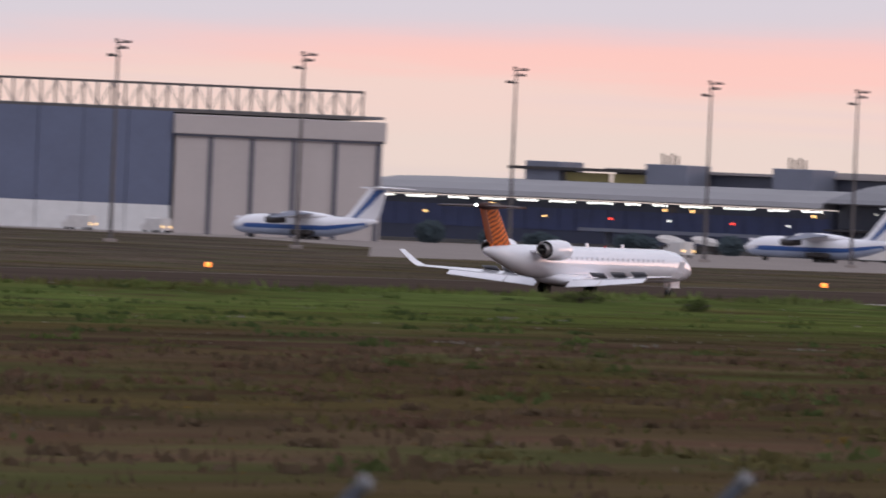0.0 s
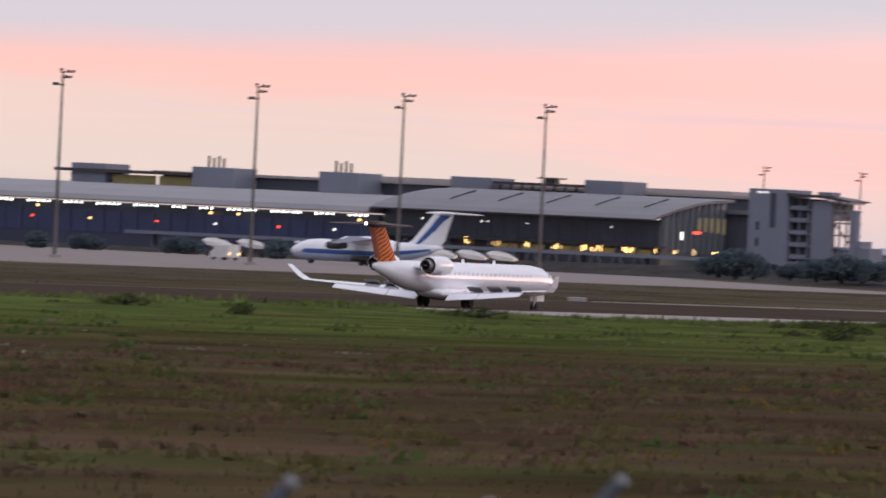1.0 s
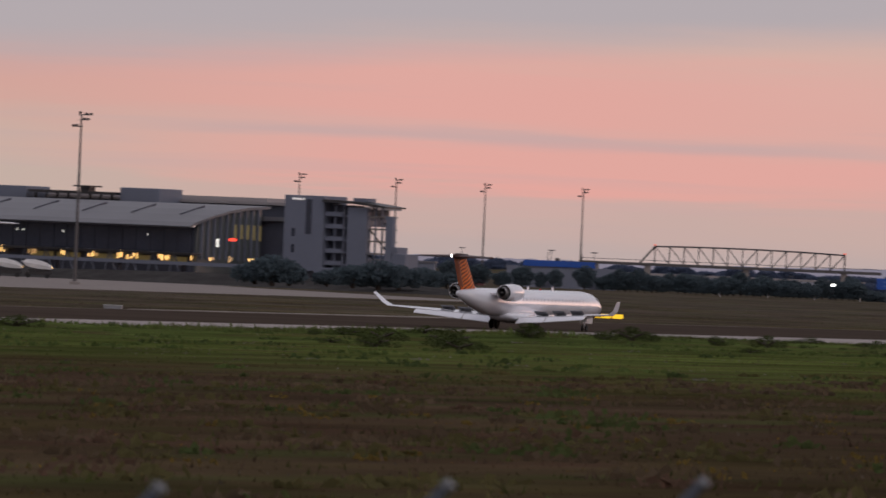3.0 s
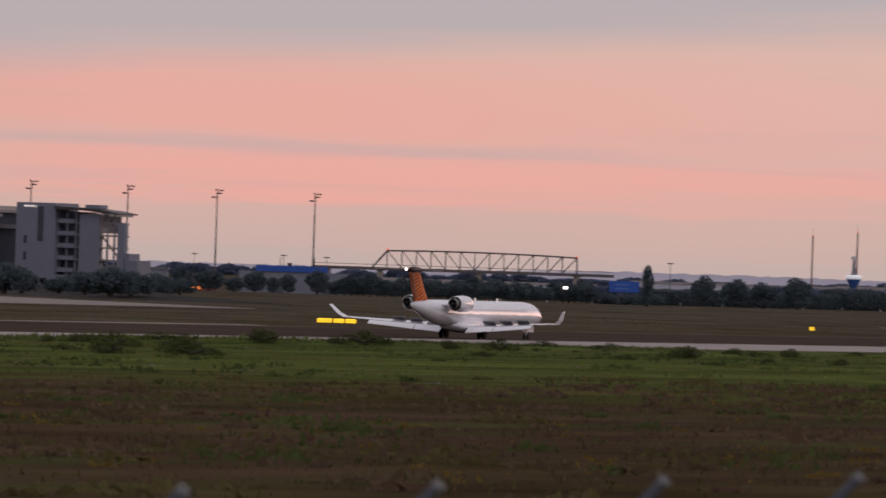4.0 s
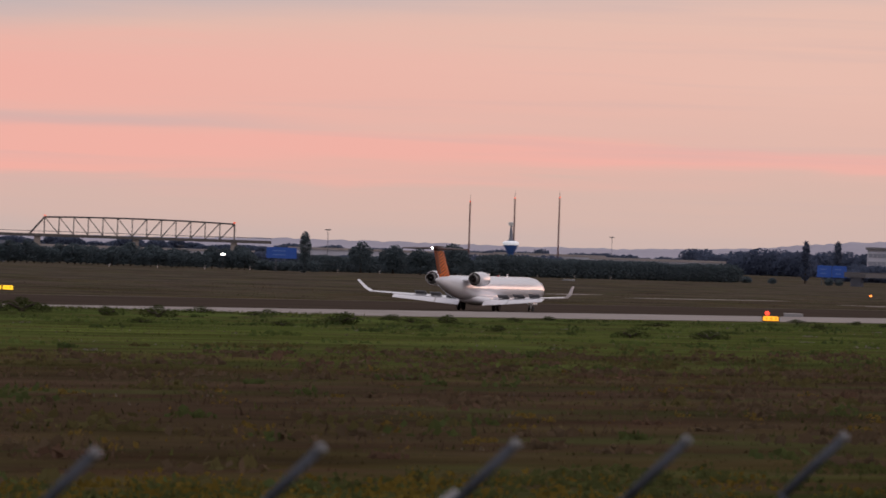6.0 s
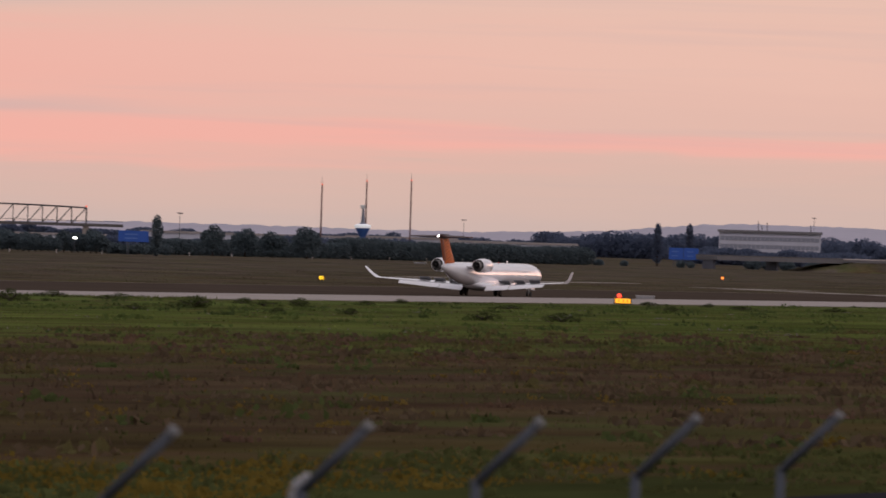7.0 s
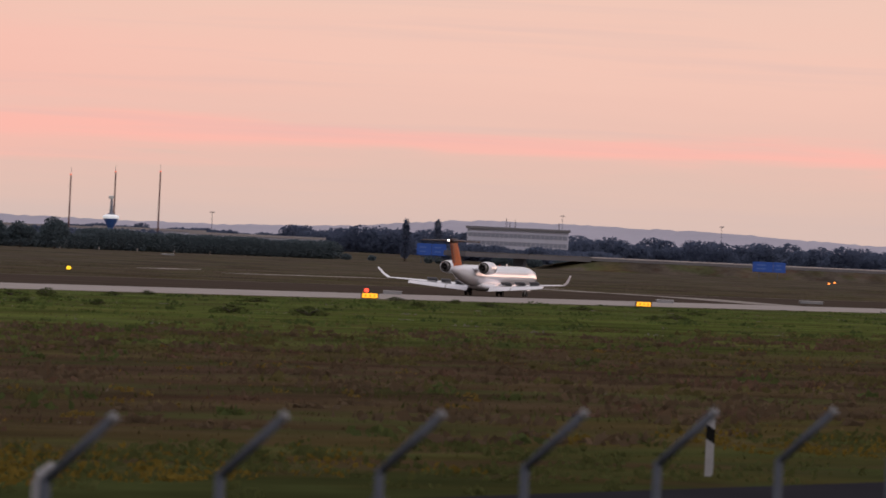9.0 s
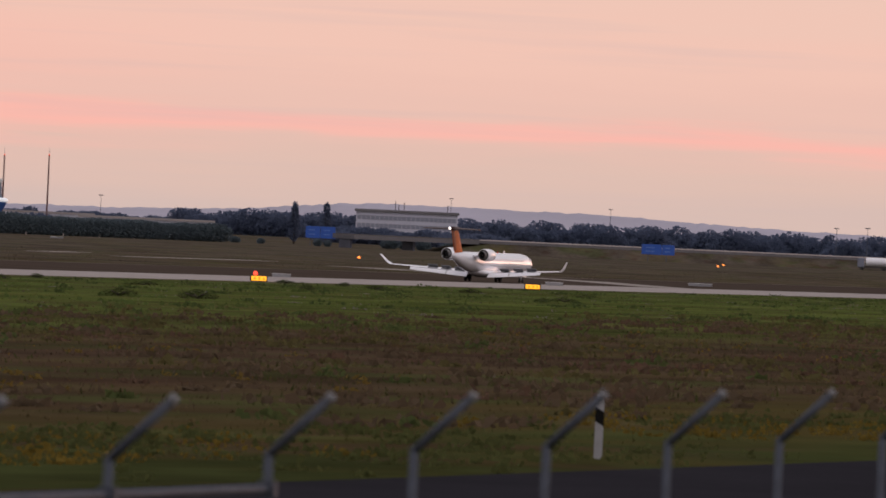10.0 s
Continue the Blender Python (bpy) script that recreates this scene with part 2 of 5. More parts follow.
def boxes(*args, bevel=0.0):
    bm = bmesh.new()
    for a in args:
        box(bm, *a, bevel=bevel)
    return bm


def tube(bm, a, b, r0, r1=None, sides=8, caps=True):
    """A straight, tapered bar from a to b."""
    a, b = Vector(a), Vector(b)
    r1 = r0 if r1 is None else r1
    d = b - a
    q = d.to_track_quat("Z", "Y").to_matrix().to_4x4()
    bmesh.ops.create_cone(bm, cap_ends=caps, segments=sides, radius1=r0, radius2=r1, depth=d.length, matrix=Matrix.Translation((a + b) / 2) @ q)


def loft(bm, rings, close=True, caps=True):
    """Skin over rings of equal count."""
    rows = [[bm.verts.new(p) for p in r] for r in rings]
    n = len(rows[0])
    for a, b in zip(rows, rows[1:]):
        for i in range(n if close else n - 1):
            j = (i + 1) % n
            bm.faces.new((a[i], a[j], b[j], b[i]))
    if caps:
        bm.faces.new(rows[0][::-1])
        bm.faces.new(rows[-1])
    bmesh.ops.recalc_face_normals(bm, faces=bm.faces[:])
    return bm


def ring(y, r, z, n=24, x=0.0, rz=None):
    rz = r if rz is None else rz
    return [(x + r * math.cos(2 * math.pi * i / n), y, z + rz * math.sin(2 * math.pi * i / n)) for i in range(n)]


def foil(x, lead, trail, z, thick):
    """One wing section at x."""
    c = lead - trail
    shape = [(0, 0), (0.06, 0.42), (0.3, 0.5), (0.65, 0.3), (1, 0.03), (1, -0.03), (0.65, -0.25), (0.3, -0.4), (0.06, -0.35)]
    return [(x, lead - s * c, z + t * thick) for s, t in shape]


def thing(name, label, category, at=(0, 0, 0), turn=0.0, group="", kind=""):
    ob = new(name)
    ob.matrix_world = pose(*at, 0, 0, turn)
    return tagged(ob, label, category, group, kind)


def polar(az, d, z=0.0):
    """A place by its turn to the left of +y and its distance from the viewing bank."""
    return (-d * math.sin(radians(az)), d * math.cos(radians(az)), z)


# ---- ground: one sheet, falling from the viewing bank to the flat airfield ----
def rise(u, y):
    """A low uneven bank of rough grass along the near edge of the runway."""
    along = np.interp(y, [0, 632, 648, 704, 722, 796, 832, 5000], [0.62, 0.62, 0.22, 0.15, 0.36, 0.30, 0.0, 0.0])
    along = along * (1 + 0.22 * np.sin(y * 0.21 + 1.0) + 0.16 * np.sin(y * 0.47) + 0.10 * np.sin(y * 1.03 + 2.0))
    return along * np.interp(u, [282, 314, 321, 327], [0.0, 1.0, 1.0, 0.0])


def ground_z(x, y):
    u = -x
    far = math.hypot(x, y)
    return float(np.interp(u, [42, 318], [3.0, 0.0]) + rise(u, y) + max(0.0, far - 3300) * 0.0035)


def build_ground():
    us = [-4900, -1500, -400, -100, -20, 0, 10, 20, 30, 42, 60, 80, 110, 150, 190, 230, 270, 282, 291, 300, 308, 314, 318, 321, 324, 327, 330, 450, 600, 900, 1300, 1800, 2400, 3200, 4000, 4900]
    ys = [-1200, -300, -60, 0, 30, 60, 100, 150, 220, 300, 400, *range(500, 840, 5), 840, 900, 1000, 1150, 1300, 1500, 1800, 2200, 2600, 3000, 3300, 3700, 4200, 4900]
    bm = bmesh.new()
    grid = [[bm.verts.new((-u, y, ground_z(-u, y))) for y in ys] for u in us]
    for i in range(len(us) - 1):
        for j in range(len(ys) - 1):
            bm.faces.new((grid[i][j], grid[i][j + 1], grid[i + 1][j + 1], grid[i + 1][j]))
    bmesh.ops.recalc_face_normals(bm, faces=bm.faces[:])
    if bm.faces[0].normal.z < 0:
        bmesh.ops.reverse_faces(bm, faces=bm.faces[:])
    return bm


def grass_material(name, fine_scale=1.0):
    """Green mown strip by the runway, dry brown meadow nearer the bank, brown turf beyond."""
    m = bpy.data.materials.new(name)
    m.use_nodes = True
    n, l = m.node_tree.nodes, m.node_tree.links
    b = n["Principled BSDF"]
    b.inputs["Roughness"].default_value = 0.9
    b.inputs["Specular IOR Level"].default_value = 0.0
    geo = n.new("ShaderNodeNewGeometry")
    sep = n.new("ShaderNodeSeparateXYZ")
    l.new(geo.outputs["Position"], sep.inputs[0])

    def noise_at(scale, detail=4):
        mp = n.new("ShaderNodeMapping")
        mp.inputs["Scale"].default_value = (1.0, 0.45, 1.0)
        l.new(geo.outputs["Position"], mp.inputs[0])
        t = n.new("ShaderNodeTexNoise")
        t.inputs["Scale"].default_value, t.inputs["Detail"].default_value = scale, detail
        l.new(mp.outputs[0], t.inputs["Vector"])
        return t.outputs[0]

    def calc(op, a, c):
        k = n.new("ShaderNodeMath")
        k.operation = op
        for i, v in enumerate((a, c)):
            if isinstance(v, (int, float)):
                k.inputs[i].default_value = v
            else:
                l.new(v, k.inputs[i])
        return k.outputs[0]

    wob = calc("MULTIPLY", calc("SUBTRACT", noise_at(0.05), 0.5), 60.0)
    wob2 = calc("MULTIPLY", calc("SUBTRACT", noise_at(0.5), 0.5), 22.0)
    inward = calc("MULTIPLY", sep.outputs["X"], -1.0)

    def span(value, lo, hi, out_lo, out_hi):
        k = n.new("ShaderNodeMapRange")
        for name, v in (("From Min", lo), ("From Max", hi), ("To Min", out_lo), ("To Max", out_hi)):
            k.inputs[name].default_value = v
        l.new(value, k.inputs[0])
        return k.outputs[0]

    # the mown strip narrows towards the hangar end
    swing = span(calc("DIVIDE", sep.outputs["Y"], calc("MAXIMUM", inward, 1.0)), 1.9, 2.75, -62.0, 24.0)
    swing = calc("MULTIPLY", swing, calc("MULTIPLY", span(inward, 70.0, 120.0, 0.0, 1.0), span(inward, 215.0, 300.0, 1.0, 0.0)))
    u = calc("ADD", calc("ADD", calc("ADD", inward, swing), wob), wob2)
    rp = n.new("ShaderNodeValToRGB")
    stops = GRASS_STOPS
    rp.color_ramp.elements[0].position, rp.color_ramp.elements[0].color = stops[0][0] / 600, (*stops[0][1], 1)
    rp.color_ramp.elements[1].position, rp.color_ramp.elements[1].color = stops[-1][0] / 600, (*stops[-1][1], 1)
    for place, colour in stops[1:-1]:
        rp.color_ramp.elements.new(place / 600).color = (*colour, 1)
    l.new(calc("DIVIDE", u, 600.0), rp.inputs[0])
    hsv = n.new("ShaderNodeHueSaturation")
    # patches of other growth
    patch = n.new("ShaderNodeMapRange")
    patch.inputs["From Min"].default_value, patch.inputs["From Max"].default_value = 0.52, 0.68
    patch.inputs["To Max"].default_value = 0.65
    l.new(noise_at(0.045, 5), patch.inputs[0])
    mixed = n.new("ShaderNodeMix")
    mixed.data_type = "RGBA"
    l.new(patch.outputs[0], mixed.inputs[0])
    l.new(rp.outputs[0], mixed.inputs[6])
    mixed.inputs[7].default_value = (0.062, 0.050, 0.019, 1)
    green = n.new("ShaderNodeMapRange")
    green.inputs["From Min"].default_value, green.inputs["From Max"].default_value = 0.50, 0.64
    green.inputs["To Max"].default_value = 0.6
    l.new(noise_at(0.13, 4), green.inputs[0])
    greener = n.new("ShaderNodeMix")
    greener.data_type = "RGBA"
    l.new(green.outputs[0], greener.inputs[0])
    l.new(mixed.outputs[2], greener.inputs[6])
    greener.inputs[7].default_value = (0.043, 0.052, 0.018, 1)
    ruddy = n.new("ShaderNodeMapRange")
    ruddy.inputs["From Min"].default_value, ruddy.inputs["From Max"].default_value = 0.54, 0.66
    ruddy.inputs["To Max"].default_value = 0.5
    l.new(noise_at(0.21, 3), ruddy.inputs[0])
    redder = n.new("ShaderNodeMix")
    redder.data_type = "RGBA"
    l.new(ruddy.outputs[0], redder.inputs[0])
    l.new(greener.outputs[2], redder.inputs[6])
    redder.inputs[7].default_value = (0.055, 0.030, 0.022, 1)
    l.new(redder.outputs[2], hsv.inputs["Color"])
    v = calc("ADD", calc("MULTIPLY", noise_at(0.9 * fine_scale, 6), 0.6), calc("ADD", calc("MULTIPLY", noise_at(0.12), 1.1), calc("MULTIPLY", noise_at(0.03), 1.1)))
    v = calc("MULTIPLY", calc("SUBTRACT", v, 0.55), 1.5 * fine_scale ** 0.8)
    if fine_scale > 1:
        tint = n.new("ShaderNodeMapRange")
        tint.inputs["To Min"].default_value, tint.inputs["To Max"].default_value = 0.85, 1.15
        l.new(geo.outputs["Random Per Island"], tint.inputs[0])
        v = calc("MULTIPLY", v, tint.outputs[0])
    l.new(v, hsv.inputs["Value"])
    l.new(hsv.outputs[0], b.inputs["Base Color"])
    return m


GRASS_STOPS = [(0, (0.028, 0.032, 0.013)), (38, (0.028, 0.032, 0.012)), (50, (0.050, 0.040, 0.015)), (66, (0.054, 0.039, 0.023)),
               (100, (0.053, 0.0355, 0.024)), (116, (0.051, 0.0365, 0.023)), (132, (0.054, 0.045, 0.021)), (152, (0.059, 0.068, 0.021)), (215, (0.064, 0.081, 0.021)), (315, (0.059, 0.078, 0.023)),
               (345, (0.062, 0.049, 0.034)), (600, (0.070, 0.058, 0.047))]
TURF = grass_material("meadow_turf")
ground = tagged(mesh_object("ground", build_ground(), TURF), "dry brown and green airfield meadow", "ground", kind="structure")


def strip(name, x0, x1, y0, y1, mat, label, lift=0.05, category="runway"):
    bm = bmesh.new()
    box(bm, x0, x1, y0, y1, -0.3, lift)
    return tagged(mesh_object(name, bm, mat), label, category, kind="structure")
# ---- paved surfaces ----
TURNOFF = material("dusty_turn_off_edge", (0.30, 0.27, 0.25), 0.9, vary=0.3, scale=0.08, spec=0.0)
LINE_PAINT = material("worn_line_paint", (0.15, 0.13, 0.115), 0.9, vary=0.4, scale=0.03, spec=0.0)
strip("runway", -420, -358.01, -200, 4000, RUNWAY_TAR, "dark brown asphalt runway worn by tyres", 0.05)
strip("runway_shoulder", -358, -328, -200, 4000, SHOULDER, "pale concrete strip along the runway", 0.06)
strip("runway_edge_line", -421.5, -420.02, -200, 4000, LINE_PAINT, "pale painted line along the runway", 0.07)


def slab(name, corners, mat, label, lift, category):
    """A paved sheet with slanting ends."""
    bm = bmesh.new()
    loft(bm, [[(x, y, z) for x, y in corners] for z in (-0.3, lift)])
    return tagged(mesh_object(name, bm, mat), label, category, kind="structure")


slab("taxiway", [(-600, 1069), (-600, 1410), (-735, 1580), (-735, 1310)], CONCRETE, "pale concrete taxiway before the apron", 0.05, "taxiway")
slab("apron", [(-735.02, 1310), (-735.02, 1600), (-1500, 1600), (-1500, 1425), (-822, 1425)], CONCRETE, "wide pale concrete apron", 0.04, "apron")
bm = bmesh.new()
box(bm, -39, -25, -200, 400, 2.7, 3.05)
road = tagged(mesh_object("perimeter_road", bm, ASPHALT), "dark asphalt perimeter road behind the fence", "road", kind="structure")


# ---- the landing regional jet ----
def fuselage_mesh(stations, n=28):
    bm = bmesh.new()
    return loft(bm, [ring(y, r, z, n) for y, r, z in stations])


def wing_mesh(sections):
    bm = bmesh.new()
    return loft(bm, [foil(*s) for s in sections])


def build_regional_jet():
    jet = thing("regional_jet", "white twin-engined regional jet with orange striped fin, rolling out", "aircraft")
    part("fuselage", fuselage_mesh([(20.6, 0.06, 2.0), (20.3, 0.36, 2.03), (19.6, 0.72, 2.12), (18.6, 1.04, 2.28), (17.3, 1.26, 2.4), (15.6, 1.345, 2.45),
                                    (8, 1.345, 2.45), (0, 1.345, 2.45), (-4.5, 1.34, 2.46), (-7.5, 1.22, 2.58), (-10.0, 0.93, 2.84), (-12.2, 0.55, 3.1), (-13.6, 0.22, 3.25)]), WHITE, jet, "white fuselage", True)
    bm = bmesh.new()
    loft(bm, [ring(y, r, z, 20, 0, rz) for y, r, rz, z in ((6.6, 0.3, 0.15, 1.2), (5.0, 1.3, 0.5, 1.22), (2.0, 1.6, 0.6, 1.16), (-1.5, 1.6, 0.6, 1.16), (-3.8, 1.1, 0.45, 1.28), (-5.4, 0.3, 0.15, 1.4))])
    part("belly_fairing", bm, WHITE, jet, smooth=True)
    for side in (-1, 1):
        part("wing", wing_mesh([(side * 0.9, 4.6, -1.9, 1.16, 0.7), (side * 4.2, 1.7, -2.0, 1.34, 0.46), (side * 11.3, -2.6, -4.1, 1.76, 0.18)]), WHITE, jet, smooth=False)
        part("winglet", wing_mesh([(side * 11.3, -2.6, -4.1, 1.76, 0.18), (side * 11.85, -3.1, -4.35, 2.15, 0.14), (side * 12.45, -4.1, -4.95, 2.98, 0.08)]), WHITE, jet)
        for ends in (((1.4, -1.82, 1.2, 1.15), (4.15, -1.9, 1.34, 1.0)), ((4.25, -1.92, 1.34, 1.0), (8.7, -3.2, 1.6, 0.7))):
            bm = bmesh.new()
            loft(bm, [[(side * x, y + 0.08, z), (side * x, y - 0.3 * c, z - 0.06 * c), (side * x, y - c, z - 0.5 * c), (side * x, y - c, z - 0.5 * c - 0.05), (side * x, y - 0.3 * c, z - 0.06 * c - 0.16), (side * x, y + 0.08, z - 0.16)] for x, y, z, c in ends])
            part("flap", bm, WHITE, jet, "lowered white flap")
        # spoiler panels, coloured dark for the shade in the slots above the flaps
        for x0 in (2.4, 4.2, 6.0):
            bm = bmesh.new()
            box(bm, side * x0, side * (x0 + 1.25), -1.0, -0.25, 1.40 + 0.06 * x0 - 0.10, 1.46 + 0.06 * x0 - 0.08, pose(0, 0, 0))
            bmesh.ops.transform(bm, matrix=Matrix.Translation((0, -0.25, 1.45)) @ pose(0, 0, 0, -24, 0, 0) @ Matrix.Translation((0, 0.25, -1.45)), verts=bm.verts[:])
            part("spoiler", bm, SPOILER_SLOT_SHADE, jet, "raised spoiler panel coloured dark as the shaded wing slot")
        # engine on its pylon
        ex, ez = side * 2.45, 3.45
        bm = bmesh.new()
        loft(bm, [ring(y, r, ez, 24, ex) for y, r in ((-5.3, 0.6), (-5.15, 0.68), (-5.4, 0.76), (-6.3, 0.83), (-7.5, 0.8), (-8.5, 0.72), (-8.5, 0.68), (-7.9, 0.66))], caps=False)
        eng = part("engine_nacelle", bm, WHITE, jet, "white engine nacelle", True)
        bm = bmesh.new()
        loft(bm, [ring(y, r, ez, 20, ex) for y, r in ((-7.9, 0.60), (-8.6, 0.54), (-9.1, 0.48), (-9.1, 0.44), (-8.2, 0.42))], caps=False)
        part("exhaust_nozzle", bm, ENGINE_METAL, eng, "bare metal exhaust nozzle", True)
        bm = bmesh.new()
        loft(bm, [ring(y, r, ez, 16, ex) for y, r in ((-7.7, 0.60), (-8.1, 0.25), (-9.3, 0.04))])
        part("exhaust_cone", bm, DARK_METAL, eng, smooth=True)
        bm = bmesh.new()
        loft(bm, [ring(y, r, ez, 20, ex) for y, r in ((-8.0, 0.66), (-8.35, 0.665), (-8.35, 0.50), (-8.0, 0.50))], caps=False)
        part("bypass_duct", bm, BLACK, eng, "dark bypass duct")
        bm = bmesh.new()
        loft(bm, [ring(-5.7, 0.62, ez, 16, ex), ring(-5.75, 0.05, ez, 16, ex)])
        part("fan", bm, DARK_METAL, eng)
        bm = bmesh.new()
        box(bm, side * 0.9, side * 1.9, -8.2, -5.9, 3.2, 3.42, bevel=0.05)
        part("pylon", bm, WHITE, jet)
        # main gear
        bm = bmesh.new()
        tube(bm, (side * 2.05, -0.2, 1.4), (side * 2.05, 0, 0.46), 0.13, 0.1)
        box(bm, side * 1.75, side * 2.35, -0.08, 0.08, 0.4, 0.55)
        gear = part("main_gear_leg", bm, GALV, jet)
        for dx in (-0.27, 0.27):
            bm = bmesh.new()
            loft(bm, [[(side * 2.05 + dx + o, r * math.cos(a * math.pi / 10), 0.46 + r * math.sin(a * math.pi / 10)) for a in range(20)] for o, r in ((-0.15, 0.3), (-0.13, 0.43), (-0.06, 0.46), (0.06, 0.46), (0.13, 0.43), (0.15, 0.3))])
            part("wheel", bm, RUBBER, gear, "black tyre")
    bm = bmesh.new()
    tube(bm, (0, 17.25, 1.3), (0, 17.25, 0.3), 0.09)
    leg = part("nose_gear_leg", bm, OFF_WHITE, jet)
    for dx in (-0.2, 0.2):
        bm = bmesh.new()
        loft(bm, [[(dx + o, 17.25 + r * math.cos(a * math.pi / 8), 0.3 + r * math.sin(a * math.pi / 8)) for a in range(16)] for o, r in ((-0.09, 0.2), (-0.07, 0.29), (0.07, 0.29), (0.09, 0.2))])
        part("wheel", bm, RUBBER, leg, "black tyre")
    for side in (-1, 1):
        bm = bmesh.new()
        box(bm, side * 0.28, side * 0.33, 17.0, 18.4, 0.75, 1.35)
        part("nose_gear_door", bm, WHITE, jet)
    # fin and tailplane
    def fin_ring(z, lead, trail, th):
        c = lead - trail
        return [(t * th, lead - s * c, z) for s, t in ((0, 0), (0.1, 0.4), (0.35, 0.5), (0.7, 0.3), (1, 0.03), (1, -0.03), (0.7, -0.3), (0.35, -0.5), (0.1, -0.4))]
    bm = bmesh.new()
    loft(bm, [fin_ring(3.2, -9.0, -12.8, 0.36), fin_ring(4.1, -9.9, -13.2, 0.32), fin_ring(6.58, -12.0, -14.7, 0.24)])
    part("fin", bm, TIGER, jet, "orange fin with dark tiger stripes")
    bm = bmesh.new()
    loft(bm, [fin_ring(3.9, -12.5, -13.5, 0.24), fin_ring(6.5, -13.9, -14.9, 0.20)])
    part("rudder", bm, RUDDER_BROWN, jet, "brown rudder")
    for side in (-1, 1):
        part("tailplane", wing_mesh([(side * 0.05, -12.1, -14.8, 6.66, 0.34), (side * 3.6, -13.9, -15.3, 6.62, 0.18)]), TIGER_DARK, jet, "dark brown tailplane")
    bm = bmesh.new()
    loft(bm, [ring(y, r, 6.66, 12) for y, r in ((-11.3, 0.04), (-12.0, 0.26), (-14.3, 0.30), (-15.4, 0.08))])
    part("tail_bullet", bm, TIGER_DARK, jet, smooth=True)
    bm = bmesh.new()
    bmesh.ops.create_icosphere(bm, subdivisions=2, radius=0.12, matrix=Matrix.Translation((-0.02, -15.4, 6.7)))
    part("tail_light", bm, LAMP_TAIL, jet, "bright white tail light")
    # cabin windows and doors, windscreen
    for side in (-1, 1):
        for k in range(21):
            y = 13.6 - k * 0.86
            bm = bmesh.new()
            box(bm, side * 1.29, side * 1.325, y - 0.11, y + 0.11, 2.74, 3.0, bevel=0.02)
            part("cabin_window", bm, WINDOW_DARK, jet)
    for k, (x, y, a) in enumerate(((0.34, 18.35, 12), (0.86, 17.85, 42), (-0.34, 18.35, -12), (-0.86, 17.85, -42))):
        bm = bmesh.new()
        box(bm, -0.28, 0.28, -0.05, 0.05, -0.2, 0.2, Matrix.Translation((x, y, 3.02)) @ pose(0, 0, 0, 0, 0, -a) @ pose(0, 0, 0, 35, 0, 0))
        part("windscreen_pane", bm, WINDOW_DARK, jet)
    for y in (9.0, 3.0):
        bm = bmesh.new()
        box(bm, -0.02, 0.02, y - 0.25, y + 0.25, 3.78, 4.08)
        part("antenna", bm, WHITE, jet)
    bm = bmesh.new()
    bmesh.ops.create_icosphere(bm, subdivisions=1, radius=0.1, matrix=Matrix.Translation((0, 6, 3.84)))
    part("beacon", bm, BEACON_RED, jet)
    return jet


def tiger_material():
    m = material("orange_tiger_stripes", (0.62, 0.16, 0.03), 0.5, spec=0.15)
    n, l = m.node_tree.nodes, m.node_tree.links
    tc = n.new("ShaderNodeTexCoord")
    mp = n.new("ShaderNodeMapping")
    mp.inputs["Rotation"].default_value = (radians(-25), 0, 0)
    l.new(tc.outputs["Object"], mp.inputs[0])
    w = n.new("ShaderNodeTexWave")
    w.bands_direction = "Z"
    w.inputs["Scale"].default_value, w.inputs["Distortion"].default_value, w.inputs["Detail Scale"].default_value = 0.85, 4.0, 0.9
    l.new(mp.outputs[0], w.inputs["Vector"])
    rp = n.new("ShaderNodeValToRGB")
    rp.color_ramp.elements[0].position, rp.color_ramp.elements[0].color = 0.18, (0.17, 0.04, 0.012, 1)
    rp.color_ramp.elements[1].position, rp.color_ramp.elements[1].color = 0.5, (0.74, 0.17, 0.022, 1)
    l.new(w.outputs[0], rp.inputs[0])
    l.new(rp.outputs[0], n["Principled BSDF"].inputs["Base Color"])
    return m


TIGER = tiger_material()
SPOILER_SLOT_SHADE = material("painted_spoiler_slot_shade", (0.13, 0.13, 0.14), 0.6)
TIGER_DARK = material("dark_brown_tail_paint", (0.045, 0.018, 0.016), 0.5, spec=0.2)
RUDDER_BROWN = material("brown_rudder_paint", (0.24, 0.06, 0.02), 0.5, spec=0.2)
LAMP_TAIL = material("tail_lamp", (1, 1, 1), 0.3, glow=(1.0, 0.92, 0.85), power=6.0)
BEACON_RED = material("red_beacon_glass", (0.5, 0.03, 0.02), 0.2)
jet = build_regional_jet()


